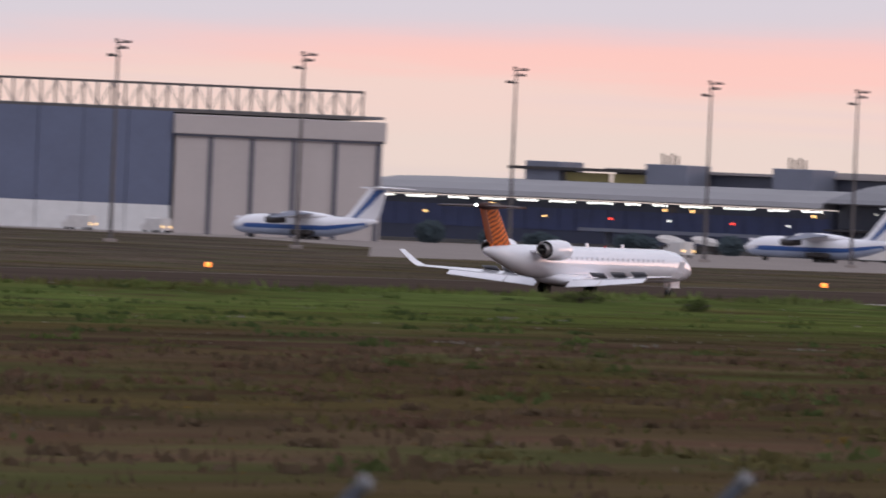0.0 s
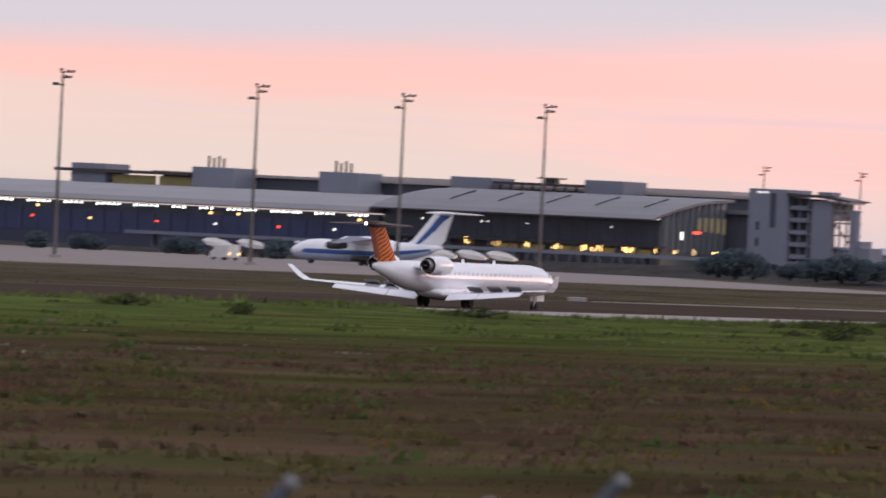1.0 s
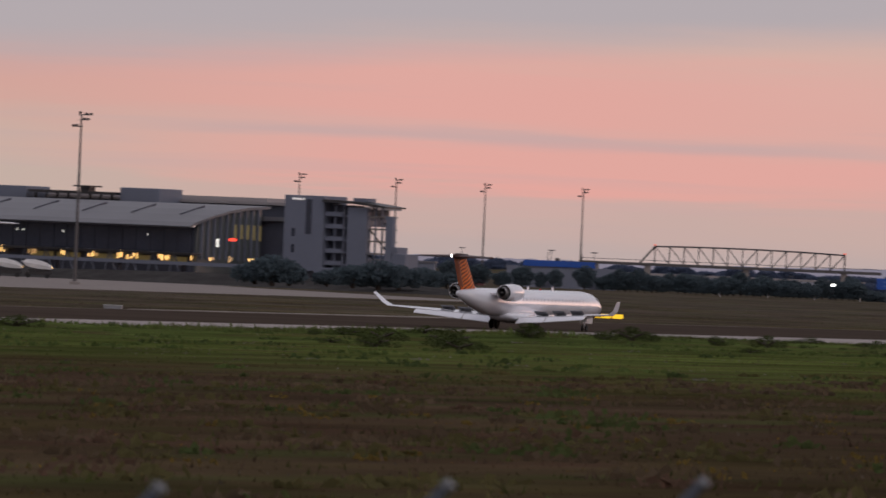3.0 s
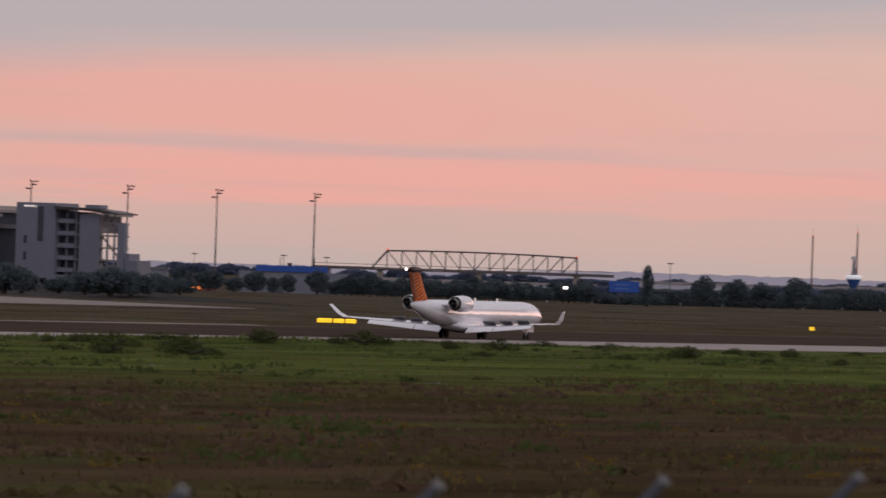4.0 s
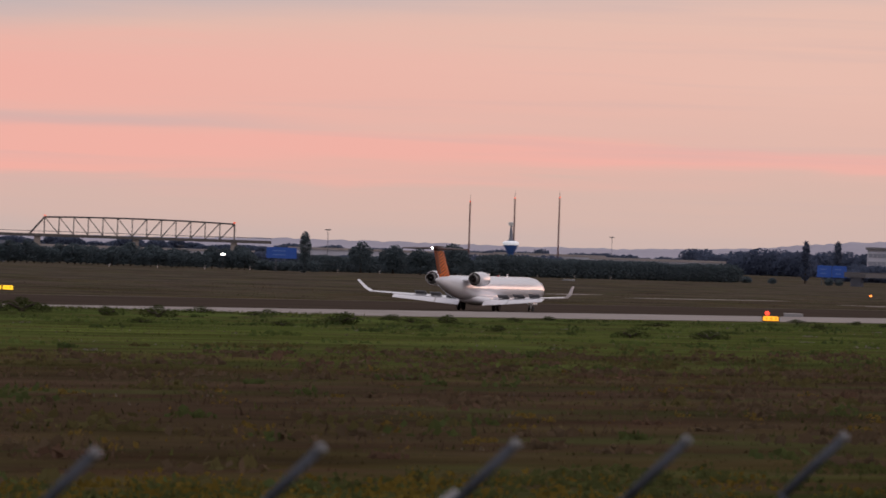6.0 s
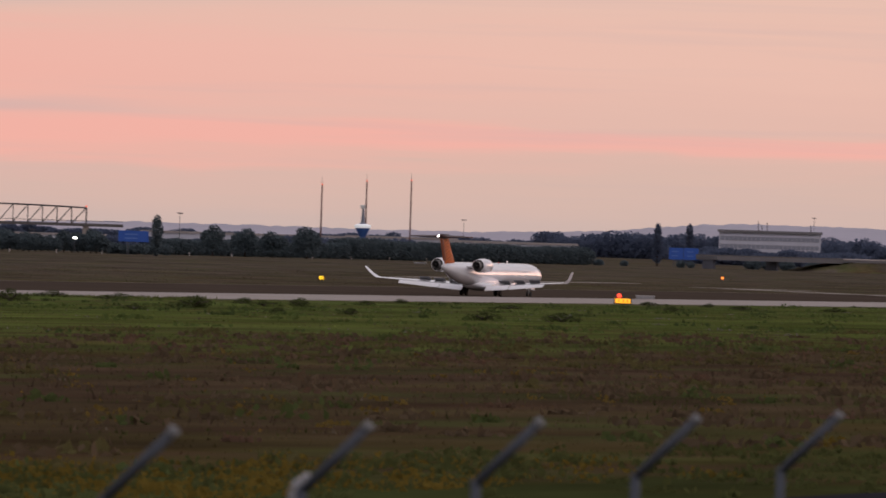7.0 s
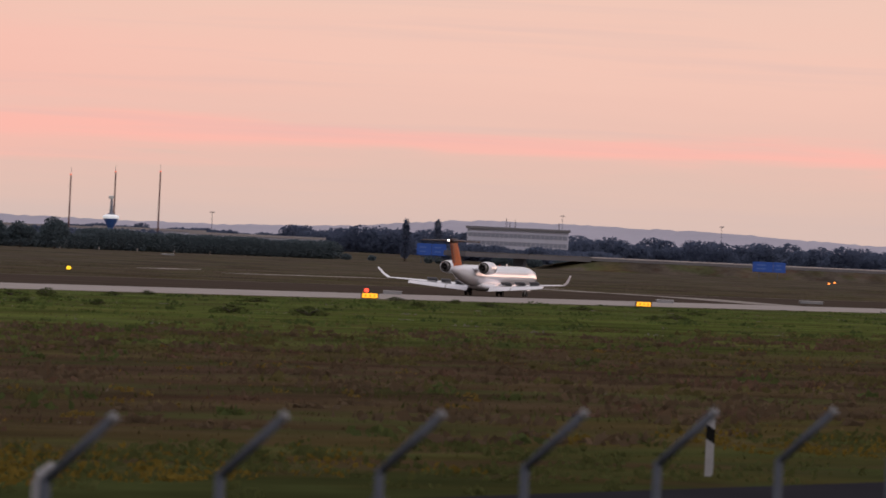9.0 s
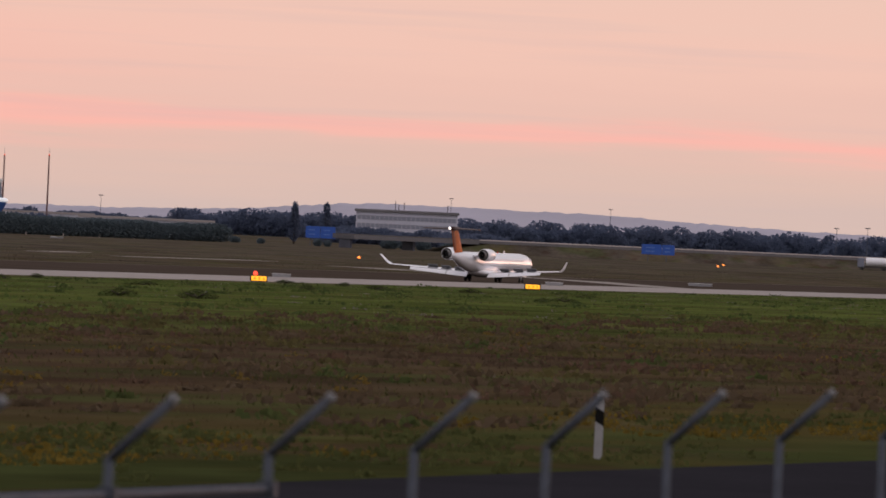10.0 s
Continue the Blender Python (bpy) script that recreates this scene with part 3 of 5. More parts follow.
# ---- light masts on the apron ----
def build_mast(h):
    mast = thing("light_mast", "tall grey steel floodlight mast with lamp cluster", "light mast", group="floodlight masts")
    bm = bmesh.new()
    tube(bm, (0, 0, 0), (0, 0, h - 0.3), 0.31, 0.14, 10)
    part("pole", bm, MAST_STEEL, mast)
    bm = bmesh.new()
    box(bm, -0.8, 0.8, -0.8, 0.8, 0, 0.5, bevel=0.05)
    part("footing", bm, CONCRETE, mast)
    for z, x0, x1 in ((h - 0.35, -0.4, 1.7), (h - 1.15, -0.3, 1.3), (h - 2.2, -1.4, 0.3)):
        bm = bmesh.new()
        tube(bm, (x0, 0, z), (x1, 0, z + 0.05), 0.09, sides=6)
        part("crossarm", bm, MAST_STEEL, mast)
    for x, z in ((1.5, h - 0.2), (0.8, h - 0.15), (-0.2, h), (1.1, h - 1.0), (0.5, h - 0.95), (-1.2, h - 2.05), (-0.7, h - 2.0)):
        bm = bmesh.new()
        box(bm, -0.22, 0.22, -0.16, 0.16, -0.15, 0.15, Matrix.Translation((x, 0.15, z)) @ pose(0, 0, 0, 30, 0, 20), 0.04)
        part("floodlight", bm, DARK_METAL, mast)
    return mast


MAST = build_mast(27)
MASTS = [(-671, 1125), (-671, 1175), (-673, 1240), (-674, 1303), (-667, 1338), (-668, 1390), (-1047, 2310), (-1044, 2365), (-1040, 2415), (-1025, 2447)]
MAST.matrix_world = pose(*MASTS[0], 0, 0, 0, 25)
for p in MASTS[1:]:
    copy_thing(MAST, pose(*p, 0, 0, 0, 25))

# ---- terminal: x runs along the front to the left, y towards the runway ----
TURN_T = math.degrees(math.atan2(38.4, -254.5))
TERMINAL_AT = polar(23.8, 1800)


def build_terminal():
    t = thing("terminal_building", "long grey airport terminal with curved sheet roof and lit windows", "terminal building", TERMINAL_AT, TURN_T)

    def piece(name, mat, *parts, label="", bevel=0.0):
        return part(name, boxes(*parts, bevel=bevel), mat, t, label)

    # departure hall with the curved roof
    piece("hall_body", DARK_GREY, (44.8, 107, -22, -0.4, 0, 10.4))
    prof = [(3.2, 10.5), (1.0, 11.3), (-5, 12.7), (-11, 13.8), (-17, 14.5), (-24, 14.9), (-24, 14.4), (-17, 14.0), (-11, 13.3), (-5, 12.2), (1.0, 10.8), (3.0, 10.2)]
    bm = bmesh.new()
    loft(bm, [[(x, y, z) for y, z in prof] for x in (43.6, 108)])
    part("hall_roof", bm, ROOF_GREY, t, "curved grey sheet roof")
    for k in range(5):
        x = 51 + k * 11.0
        bm = bmesh.new()
        loft(bm, [[(x + a * 1.2, y, z + 0.28) for y, z in ((-4.5 - a * 9, 12.55 + a * 1.6), (-5.6 - a * 9, 12.8 + a * 1.55))] + [(x + a * 1.2, y, z) for y, z in ((-5.6 - a * 9, 12.7 + a * 1.55), (-4.5 - a * 9, 12.45 + a * 1.6))] for a in (0, 1)])
        part("roof_light", bm, DARK_GREY, t, "narrow dark roof light")
    for k in range(20):
        x = 45.2 + k * 3.1
        bm = bmesh.new()
        box(bm, x, x + 3.0, -0.35, -0.1, 5.7, 10.1)
        part("window_pane", bm, DARK_GLASS, t)
    for k in range(13):
        x = 46 + k * 4.8
        bm = bmesh.new()
        tube(bm, (x, 1.5, 0), (x + 1.7, 1.8, 5.6), 0.16, sides=6)
        tube(bm, (x + 3.4, 1.5, 0), (x + 1.7, 1.8, 5.6), 0.16, sides=6)
        part("column", bm, PANEL_GREY, t)
    piece("balcony", DARK_METAL, (43, 108, -0.3, 3.0, 5.2, 5.55))
    # gable of the hall with upright ribs
    bm = bmesh.new()
    loft(bm, [[(x, -0.5, 0), (x, -0.5, 10.9), (x, -5, 12.2), (x, -11, 13.3), (x, -17, 14.0), (x, -22, 14.3), (x, -22, 0)] for x in (44.2, 44.75)])
    part("gable_glazing", bm, GLASS_DUSK, t, "tall glazed gable")
    for k in range(10):
        y = -1.5 - k * 2.1
        top = 10.9 + 3.4 * (1 - (1 - min(1, -y / 22)) ** 1.6)
        piece("rib", PANEL_GREY, (43.75, 44.15, y - 0.16, y + 0.16, 4.5, top))
        if k > 4:
            piece("lit_pane", PANE_LIT, (44.08, 44.18, y - 1.5, y - 0.5, 9.2 - 0.1 * k, 11.2), label="dimly lit window")
    piece("link_roof", ROOF_GREY, (30, 46, -40, -22, 12.2, 13.0), label="flat grey roof")
    piece("link_body", DARK_GREY, (31, 46, -39.5, -23, 0, 12.18))
    for k in range(5):
        piece("rib", PANEL_GREY, (30.6, 30.95, -38 + k * 3, -37.6 + k * 3, 3, 12))
        piece("lit_pane", PANE_LIT, (30.8, 30.97, -37.2 + k * 3, -35.6 + k * 3, 9.4, 11.2), label="dimly lit window")
    # warm lamps under the eaves
    rnd = random.Random(4)
    for x in (29.8, 31, 36, 40, 44.9, 50, 51.3, 57, 58.2, 60.5, 66, 67.2, 73.5, 80, 87, 93):
        for k in range(rnd.choice((1, 2, 2, 3))):
            w = rnd.uniform(0.2, 0.5)
            z = 4.0 + rnd.uniform(0, 0.5)
            piece("lit_window", rnd.choice((LAMP_WARM, LAMP_WARM, LAMP_WARM_DIM)), (x, x + w, 0.02, 0.1, z, z + rnd.uniform(0.4, 1.3)), label="warm lit window")
            x += w + rnd.uniform(0.12, 0.5)
    for x in (46, 54, 62, 70, 76):
        piece("lit_shop", PANE_LIT, (x, x + 5.2, -0.05, 0.0, 3.7, 4.8), label="dim yellow lit window band")
    for x in (55, 74, 83, 84.4, 95, 98):
        piece("lit_window", LAMP_WHITE, (x, x + 0.14, -0.08, 0.02, 8.5, 8.9), label="small white lit window")
    piece("red_sign", LAMP_RED, (34.4, 36.0, 1.2, 1.4, 8.1, 8.6), label="glowing red sign")
    piece("white_sign", LAMP_WHITE, (38.3, 38.65, 1.2, 1.4, 6.9, 8.4), label="glowing white upright sign")
    # long wing with the fascia and the row of lamps
    piece("wing_body", DARK_GLASS_WALL, (108.1, 222, -30, -0.4, 0, 9.0))
    bm = bmesh.new()
    loft(bm, [[(x, 4.0, 9.4), (x, 3.0, 10.4), (x, -4, 11.7), (x, -14, 12.6), (x, -30, 12.9), (x, -30, 12.4), (x, -4, 9.2)] for x in (108.2, 223)])
    part("wing_roof", bm, FASCIA, t, "pale grey sloping fascia roof")
    x = 109.0
    while x < 221:
        run = rnd.choice((3, 4, 5, 6, 6))
        for k in range(run):
            bm = bmesh.new()
            box(bm, x, x + 0.26, 2.6, 2.9, 8.45 + rnd.uniform(0, 0.12), 8.9)
            part("lamp", bm, LAMP_CANOPY, t, "white lamp under the canopy")
            x += 1.25
        if rnd.random() < 0.55:
            bm = bmesh.new()
            box(bm, x - 2.2, x - 1.75, 0.6, 0.8, 7.6, 8.1)
            part("lit_window", bm, rnd.choice((LAMP_WARM, LAMP_WARM, LAMP_WARM, LAMP_WARM, LAMP_RED, LAMP_WHITE)), t)
        x += 2.8
    for x in (118, 131, 146, 160, 176, 190, 205):
        piece("lit_window", rnd.choice((LAMP_WARM, LAMP_RED, LAMP_WHITE)), (x, x + 0.5, 0.02, 0.12, 5.6, 6.0), label="small lit window")
    for k in range(28):
        x = 109 + k * 4.0
        piece("window_pane", BLUE_GLASS, (x, x + 3.8, -0.38, -0.2, 3.2, 7.4))
    # upper storey set back, with plant rooms on the roof
    piece("upper_storey", DARK_GREY, (40, 186, -60, -36, 12, 15.2))
    piece("upper_roof", PALE_ROOF, (38, 188, -61, -35, 15.22, 15.75), label="pale flat roof")
    piece("upper_roof_far", PALE_ROOF, (60, 150, -62, -48, 15.76, 16.6), label="pale flat roof")
    for k, (x0, x1, z) in enumerate(((71.5, 80.5, 17.5), (102, 111.5, 17.1), (133, 142.5, 16.9), (163, 173, 16.8), (194, 202.5, 16.6))):
        piece("plant_room", PANEL_GREY, (x0, x1, -36, -28, 12, z), label="grey roof plant room", bevel=0.1)
        if k in (2, 3):
            for j in range(4):
                bm = bmesh.new()
                tube(bm, (x1 - 5.5 + j * 1.2, -31, z), (x1 - 5.5 + j * 1.2, -31, z + 1.8 + 0.4 * (j % 2)), 0.24, sides=8)
                part("vent_pipe", bm, DARK_METAL, t)
    for x0, x1 in ((173, 182), (183, 193.5)):
        piece("yellow_panel", YELLOW_PANEL, (x0, x1, -30, -29.6, 12.9, 14.6), label="dull yellow wall panel")
    piece("pergola_roof", DARK_METAL, (173, 206, -34, -27, 14.9, 15.5), label="thin dark roof slab")
    piece("pergola_roof", DARK_METAL, (80.6, 101, -34, -27, 16.0, 16.5), label="thin dark roof slab")
    for k in range(8):
        piece("roof_post", DARK_METAL, (82 + k * 2.5, 82.35 + k * 2.5, -28, -27.6, 14, 15.98))
    piece("roof_vent", DARK_METAL, (87.5, 89.6, -30, -28, 16.52, 17.3), (86.6, 90.6, -31, -27, 17.32, 17.6))
    # stair tower and the open parking decks
    piece("stair_tower", PANEL_GREY, (16.3, 24.9, -8, 0, 0, 17.1), label="grey concrete stair tower", bevel=0.08)
    piece("tower_slot", DARK_GLASS, (18.9, 20.1, 0.01, 0.08, 10, 16.4))
    for k in range(5):
        piece("tower_letter_bar", LAMP_SIGN, (20.6 + k * 0.55, 20.85 + k * 0.55, 0.02, 0.12, 16.25, 16.6), label="small lit sign bar")
    for z in (3.5, 6.5, 9.5):
        piece("tower_window", DARK_GLASS, (22.4, 23.1, 0.01, 0.06, z, z + 1.5))
    piece("deck_core", PANEL_GREY, (6.9, 11.2, -1.5, -0.3, 0, 15.2), label="grey concrete wall", bevel=0.06)
    piece("deck_core", PANEL_GREY, (1.4, 2.9, -1.6, -0.4, 0, 13.8))
    piece("recess", DARK_GREY, (11.25, 16.25, -6, -3, 0, 15.6), label="dark recessed wall")
    for k in range(6):
        z = 2.2 + k * 2.25
        piece("deck", CONCRETE, (2.95, 6.85, -4.5, -0.8, z, z + 0.3))
        piece("deck", PANEL_GREY, (11.25, 16.25, -2.9, -0.9, z, z + 0.3))
        piece("parapet", PANEL_GREY, (12.6, 16.25, -0.88, -0.7, z, z + 0.8))
    for x in (3.9, 5.4, 12.3, 14.2):
        piece("column", PANEL_GREY, (x, x + 0.28, -1.3, -1.0, 0, 15.4))
    for z0 in (2.6, 7.1, 11.6):
        bm = bmesh.new()
        tube(bm, (3.0, -1.5, z0), (6.8, -1.5, z0 + 4.0), 0.16, sides=6)
        part("brace", bm, DARK_METAL, t)
    bm = bmesh.new()
    loft(bm, [[(x, 0.6, z), (x, -6, z), (x, -6, z - d), (x, 0.6, z - d)] for x, z, d in ((16.25, 16.5, 0.5), (9, 16.3, 0.5), (5, 15.9, 0.5), (2.2, 15.5, 0.25))])
    part("deck_roof", bm, DARK_METAL, t, "thin dark overhanging roof")
    piece("roof_hood", PANEL_GREY, (7.5, 10.5, -4, -1, 16.3, 16.95))
    piece("annex", PANEL_GREY, (-1.6, 1.35, -5, -0.5, 0, 7.0), label="low grey annex", bevel=0.08)
    piece("annex", PANEL_GREY, (0.2, 1.35, -4, -0.4, 7.02, 8.2))
    return t


GLASS_DUSK = material("dusky_gable_glass", (0.09, 0.10, 0.10), 0.3, vary=0.2, scale=0.3)
PANE_LIT = material("dimly_lit_pane", (0.3, 0.26, 0.12), 0.4, glow=(1.0, 0.68, 0.2), power=0.06, vary=0.3, scale=0.6)
DARK_GLASS_WALL = material("dark_blue_wall", (0.034, 0.042, 0.085), 0.4, vary=0.2, scale=0.1)
BLUE_GLASS = material("blue_tinted_glazing", (0.030, 0.045, 0.13), 0.3, vary=0.25, scale=0.2)
FASCIA = material("pale_grey_fascia", (0.245, 0.238, 0.252), 0.55, 0.1, vary=0.08, scale=0.1)
PALE_ROOF = material("pale_roof_membrane", (0.32, 0.29, 0.29), 0.7, vary=0.1, scale=0.2)
LAMP_SIGN = material("lit_sign_bar", (0.8, 0.8, 0.8), 0.4, glow=(1.0, 0.85, 0.75), power=0.8)
terminal = build_terminal()

# planted bank and ramp before the terminal's end
BANK_DARK = material("dark_bank_planting", (0.058, 0.055, 0.054), 0.95, vary=0.35, scale=0.25, fine=9, bump=0.4, spec=0.0)
bm = bmesh.new()
loft(bm, [[(x, 42, -0.2), (x, 30, h), (x, 12, h), (x, 8, -0.2)] for x, h in ((-42, 0.1), (-22, 0.8), (-6, 1.9), (30, 2.1), (75, 1.5), (130, 1.0), (210, 0.5))])
bank = tagged(mesh_object("grass_bank", bm, BANK_DARK), "low dark planted bank before the terminal", "bank", kind="structure")
bank.matrix_world = pose(*TERMINAL_AT, 0, 0, TURN_T)
bm = bmesh.new()
for k in range(12):
    box(bm, -9 + k * 14, -8.2 + k * 14, 20, 21, 0, 3.3)
box(bm, -10, 150, 18, 24, 3.3, 3.6)
box(bm, -10, 150, 23.7, 24, 3.6, 3.95)
ramp_way = tagged(mesh_object("approach_ramp", bm, PANEL_GREY), "grey raised approach road before the terminal", "road ramp", kind="structure")
ramp_way.matrix_world = pose(*TERMINAL_AT, 0, 0, TURN_T)


# ---- hangar ----
def build_hangar():
    p, q = polar(29.25, 1750), polar(31.6, 1742)
    turn = math.degrees(math.atan2(q[1] - p[1], q[0] - p[0]))
    h = thing("hangar", "large pale hangar with blue-grey doors and roof truss", "hangar", p, turn)

    def piece(name, mat, *parts, label="", bevel=0.0):
        return part(name, boxes(*parts, bevel=bevel), mat, h, label)

    piece("wall", PALE_CLAD, (0, 37, -60, 0, 0, 17.7), label="pale clad side wall")
    piece("fascia", PALE_CLAD, (-0.5, 37.5, -60, 0.7, 17.72, 21.2), label="pale upper fascia", bevel=0.1)
    piece("lintel", DARK_GREY, (-0.3, 37.4, 0.02, 0.5, 17.35, 17.7))
    for x in (0.4, 8.0, 15.5, 23.0, 30.4):
        piece("wall_slot", DARK_GREY, (x, x + 0.75, 0.02, 0.25, 0, 17.3), label="dark upright joint")
    for k in range(9):
        x = 1.3 + k * 4.0
        piece("wall_panel", PALE_CLAD, (x, x + 0.08, 0.01, 0.06, 0, 17.3))
    for k in range(6):
        x = 37.6 + k * 8
        piece("door", BLUE_GREY, (x, x + 7.9, -1.5, -0.5 - 0.25 * (k % 2), 4.9, 21.6), label="blue-grey sliding hangar door")
        piece("door_base", OFF_WHITE, (x, x + 7.9, -1.5, -0.45 - 0.25 * (k % 2), 0, 4.88), label="white lower door panel")
    piece("door_body", DARK_GREY, (37.6, 86, -60, -1.6, 0, 21.5))
    # truss on the roof
    bm = bmesh.new()
    for z in (21.5, 26.2):
        box(bm, 3.4, 86, -2.1, -1.8, z, z + 0.45)
    part("truss_chord", bm, MAST_STEEL, h)
    for k in range(34):
        x = 3.5 + k * 2.5
        bm = bmesh.new()
        box(bm, x, x + 0.36, -2.05, -1.85, 21.9, 26.2)
        part("truss_post", bm, MAST_STEEL, h)
        if k < 33:
            bm = bmesh.new()
            a, b = (x, x + 2.5) if k % 2 else (x + 2.5, x)
            tube(bm, (a, -1.9, 21.9), (b, -1.9, 26.2), 0.1, sides=5)
            part("truss_brace", bm, GALV, h)
    piece("roof", ROOF_GREY, (-0.5, 86, -60, -3, 21.7, 22.2))
    return h


build_hangar()


# ---- parked high-wing jets ----
PALE_BLUE = material("faded_blue_paint", (0.36, 0.42, 0.56), 0.4, vary=0.1)


def build_freighter():
    f = thing("parked_jet", "white high-wing jet with blue belly stripe and T-tail, parked", "aircraft", group="parked jets")
    part("fuselage", fuselage_mesh([(17.5, 0.1, 2.1), (17.0, 0.6, 2.15), (15.6, 1.15, 2.35), (13.5, 1.5, 2.6), (11, 1.62, 2.7), (0, 1.62, 2.7), (-6, 1.58, 2.75), (-11, 1.2, 3.1), (-15, 0.65, 3.5), (-17, 0.22, 3.7)]), WHITE, f, "white fuselage", True)
    part("belly_stripe", fuselage_mesh([(16.6, 0.62, 1.84), (15.4, 1.08, 1.93), (13.5, 1.4, 2.08), (11, 1.5, 2.12), (0, 1.5, 2.06), (-6, 1.46, 2.16), (-11, 1.14, 2.7), (-14.5, 0.66, 3.22)]), PALE_BLUE, f, "pale blue-grey painted belly", True)
    part("cheat_line", fuselage_mesh([(16.4, 0.70, 2.05), (13.5, 1.5, 2.40), (11, 1.615, 2.46), (0, 1.615, 2.44), (-6, 1.575, 2.52), (-11, 1.21, 2.94), (-14.8, 0.67, 3.42)]), BLUE_PAINT, f, "dark blue line along the fuselage", True)
    bm = bmesh.new()
    loft(bm, [ring(y, r, 4.25, 16, 0, rz) for y, r, rz in ((6.4, 0.3, 0.2), (4.8, 1.6, 0.7), (0, 1.9, 0.85), (-3.5, 1.4, 0.6), (-6.5, 0.3, 0.2))])
    part("wing_fairing", bm, WHITE, f, smooth=True)
    for side in (-1, 1):
        part("wing", wing_mesh([(side * 0.5, 4.2, -2.6, 4.7, 0.7), (side * 6, 1.2, -3.0, 4.35, 0.45), (side * 15.5, -3.6, -5.4, 3.7, 0.18)]), PANEL_GREY, f, "grey wing")
        for x, y in ((5.2, 3.0), (9.2, 0.8)):
            bm = bmesh.new()
            loft(bm, [ring(y + a, r, 3.3, 14, side * x) for a, r in ((1.3, 0.5), (1.0, 0.66), (-0.5, 0.66), (-2.2, 0.45))])
            eng = part("engine", bm, DARK_METAL, f, "grey podded engine", True)
            bm = bmesh.new()
            box(bm, side * x - 0.1, side * x + 0.1, y - 2.2, y + 0.4, 3.8, 4.4)
            part("pylon", bm, PANEL_GREY, eng)
        part("tailplane", wing_mesh([(side * 0.05, -15.4, -19.2, 9.7, 0.5), (side * 7.2, -18.6, -20.6, 9.6, 0.3)]), WHITE, f)
        bm = bmesh.new()
        box(bm, side * 1.0, side * 2.5, -3.2, 2.0, 0.75, 1.7, bevel=0.3)
        part("gear_fairing", bm, DARK_METAL, f)
        for y in (-1.6, -0.2):
            bm = bmesh.new()
            tube(bm, (side * 1.5, y, 0.5), (side * 2.1, y, 0.5), 0.5, sides=14)
            part("wheel", bm, RUBBER, f)
    bm = bmesh.new()
    tube(bm, (-0.4, 12.8, 0.42), (0.4, 12.8, 0.42), 0.42, sides=14)
    part("nose_wheel", bm, RUBBER, f)
    bm = bmesh.new()
    tube(bm, (0, 12.8, 1.2), (0, 12.8, 0.42), 0.12)
    part("nose_leg", bm, GALV, f)

    def fin_ring(z, lead, trail, th):
        return [(t * th, lead - s * (lead - trail), z) for s, t in ((0, 0), (0.2, 0.5), (0.6, 0.45), (1, 0.04), (1, -0.04), (0.6, -0.45), (0.2, -0.5))]
    bm = bmesh.new()
    loft(bm, [fin_ring(3.5, -7.6, -16.2, 0.6), fin_ring(4.8, -10.2, -17.5, 0.5), fin_ring(9.7, -15.1, -19.3, 0.36)])
    part("fin", bm, WHITE, f, "white fin")
    bm = bmesh.new()
    loft(bm, [fin_ring(3.9, -10.6, -12.4, 0.66), fin_ring(6.6, -13.2, -16.6, 0.56), fin_ring(9.3, -15.9, -19.1, 0.44)])
    part("fin_stripe", bm, BLUE_PAINT, f, "blue slanting stripe")
    for k in range(4):
        bm = bmesh.new()
        box(bm, -1.1 + k * 0.55, -0.7 + k * 0.55, 15.9 - 0.25 * abs(k - 1.5), 16.3 - 0.25 * abs(k - 1.5), 3.35, 3.75)
        part("windscreen_pane", bm, WINDOW_DARK, f)
    return f


first = build_freighter()
first.matrix_world = pose(*polar(26.672, 1640, 0.05), 0, 0, 79) @ Matrix.Diagonal((0.92, 0.92, 0.97, 1))
copy_thing(first, pose(*polar(29.68, 1690, 0.05), 0, 0, 81))


# ---- ground vehicles by the parked jets ----
def build_van():
    v = thing("service_van", "white airport service van with lit tail lamps", "van", group="service vehicles")
    bm = bmesh.new()
    loft(bm, [[(-1.1, y, z0), (1.1, y, z0), (1.1, y, z1 - 0.2), (0.95, y, z1), (-0.95, y, z1), (-1.1, y, z1 - 0.2)] for y, z0, z1 in ((-2.8, 0.5, 2.6), (1.2, 0.45, 2.65), (2.0, 0.45, 1.7), (2.8, 0.5, 1.35))])
    part("body", bm, TRAILER_GREY, v)
    for x in (-0.95, 0.95):
        for y in (-1.8, 1.8):
            bm = bmesh.new()
            tube(bm, (x - 0.12, y, 0.38), (x + 0.12, y, 0.38), 0.38, sides=12)
            part("wheel", bm, RUBBER, v)
        bm = bmesh.new()
        box(bm, x - 0.12, x + 0.12, -2.9, -2.8, 0.9, 1.3)
        part("tail_lamp", bm, LAMP_WARM, v)
    bm = bmesh.new()
    box(bm, -0.85, 0.85, 1.25, 1.95, 1.75, 2.4, pose(0, 0, 0))
    part("windscreen", bm, WINDOW_DARK, v)
    return v


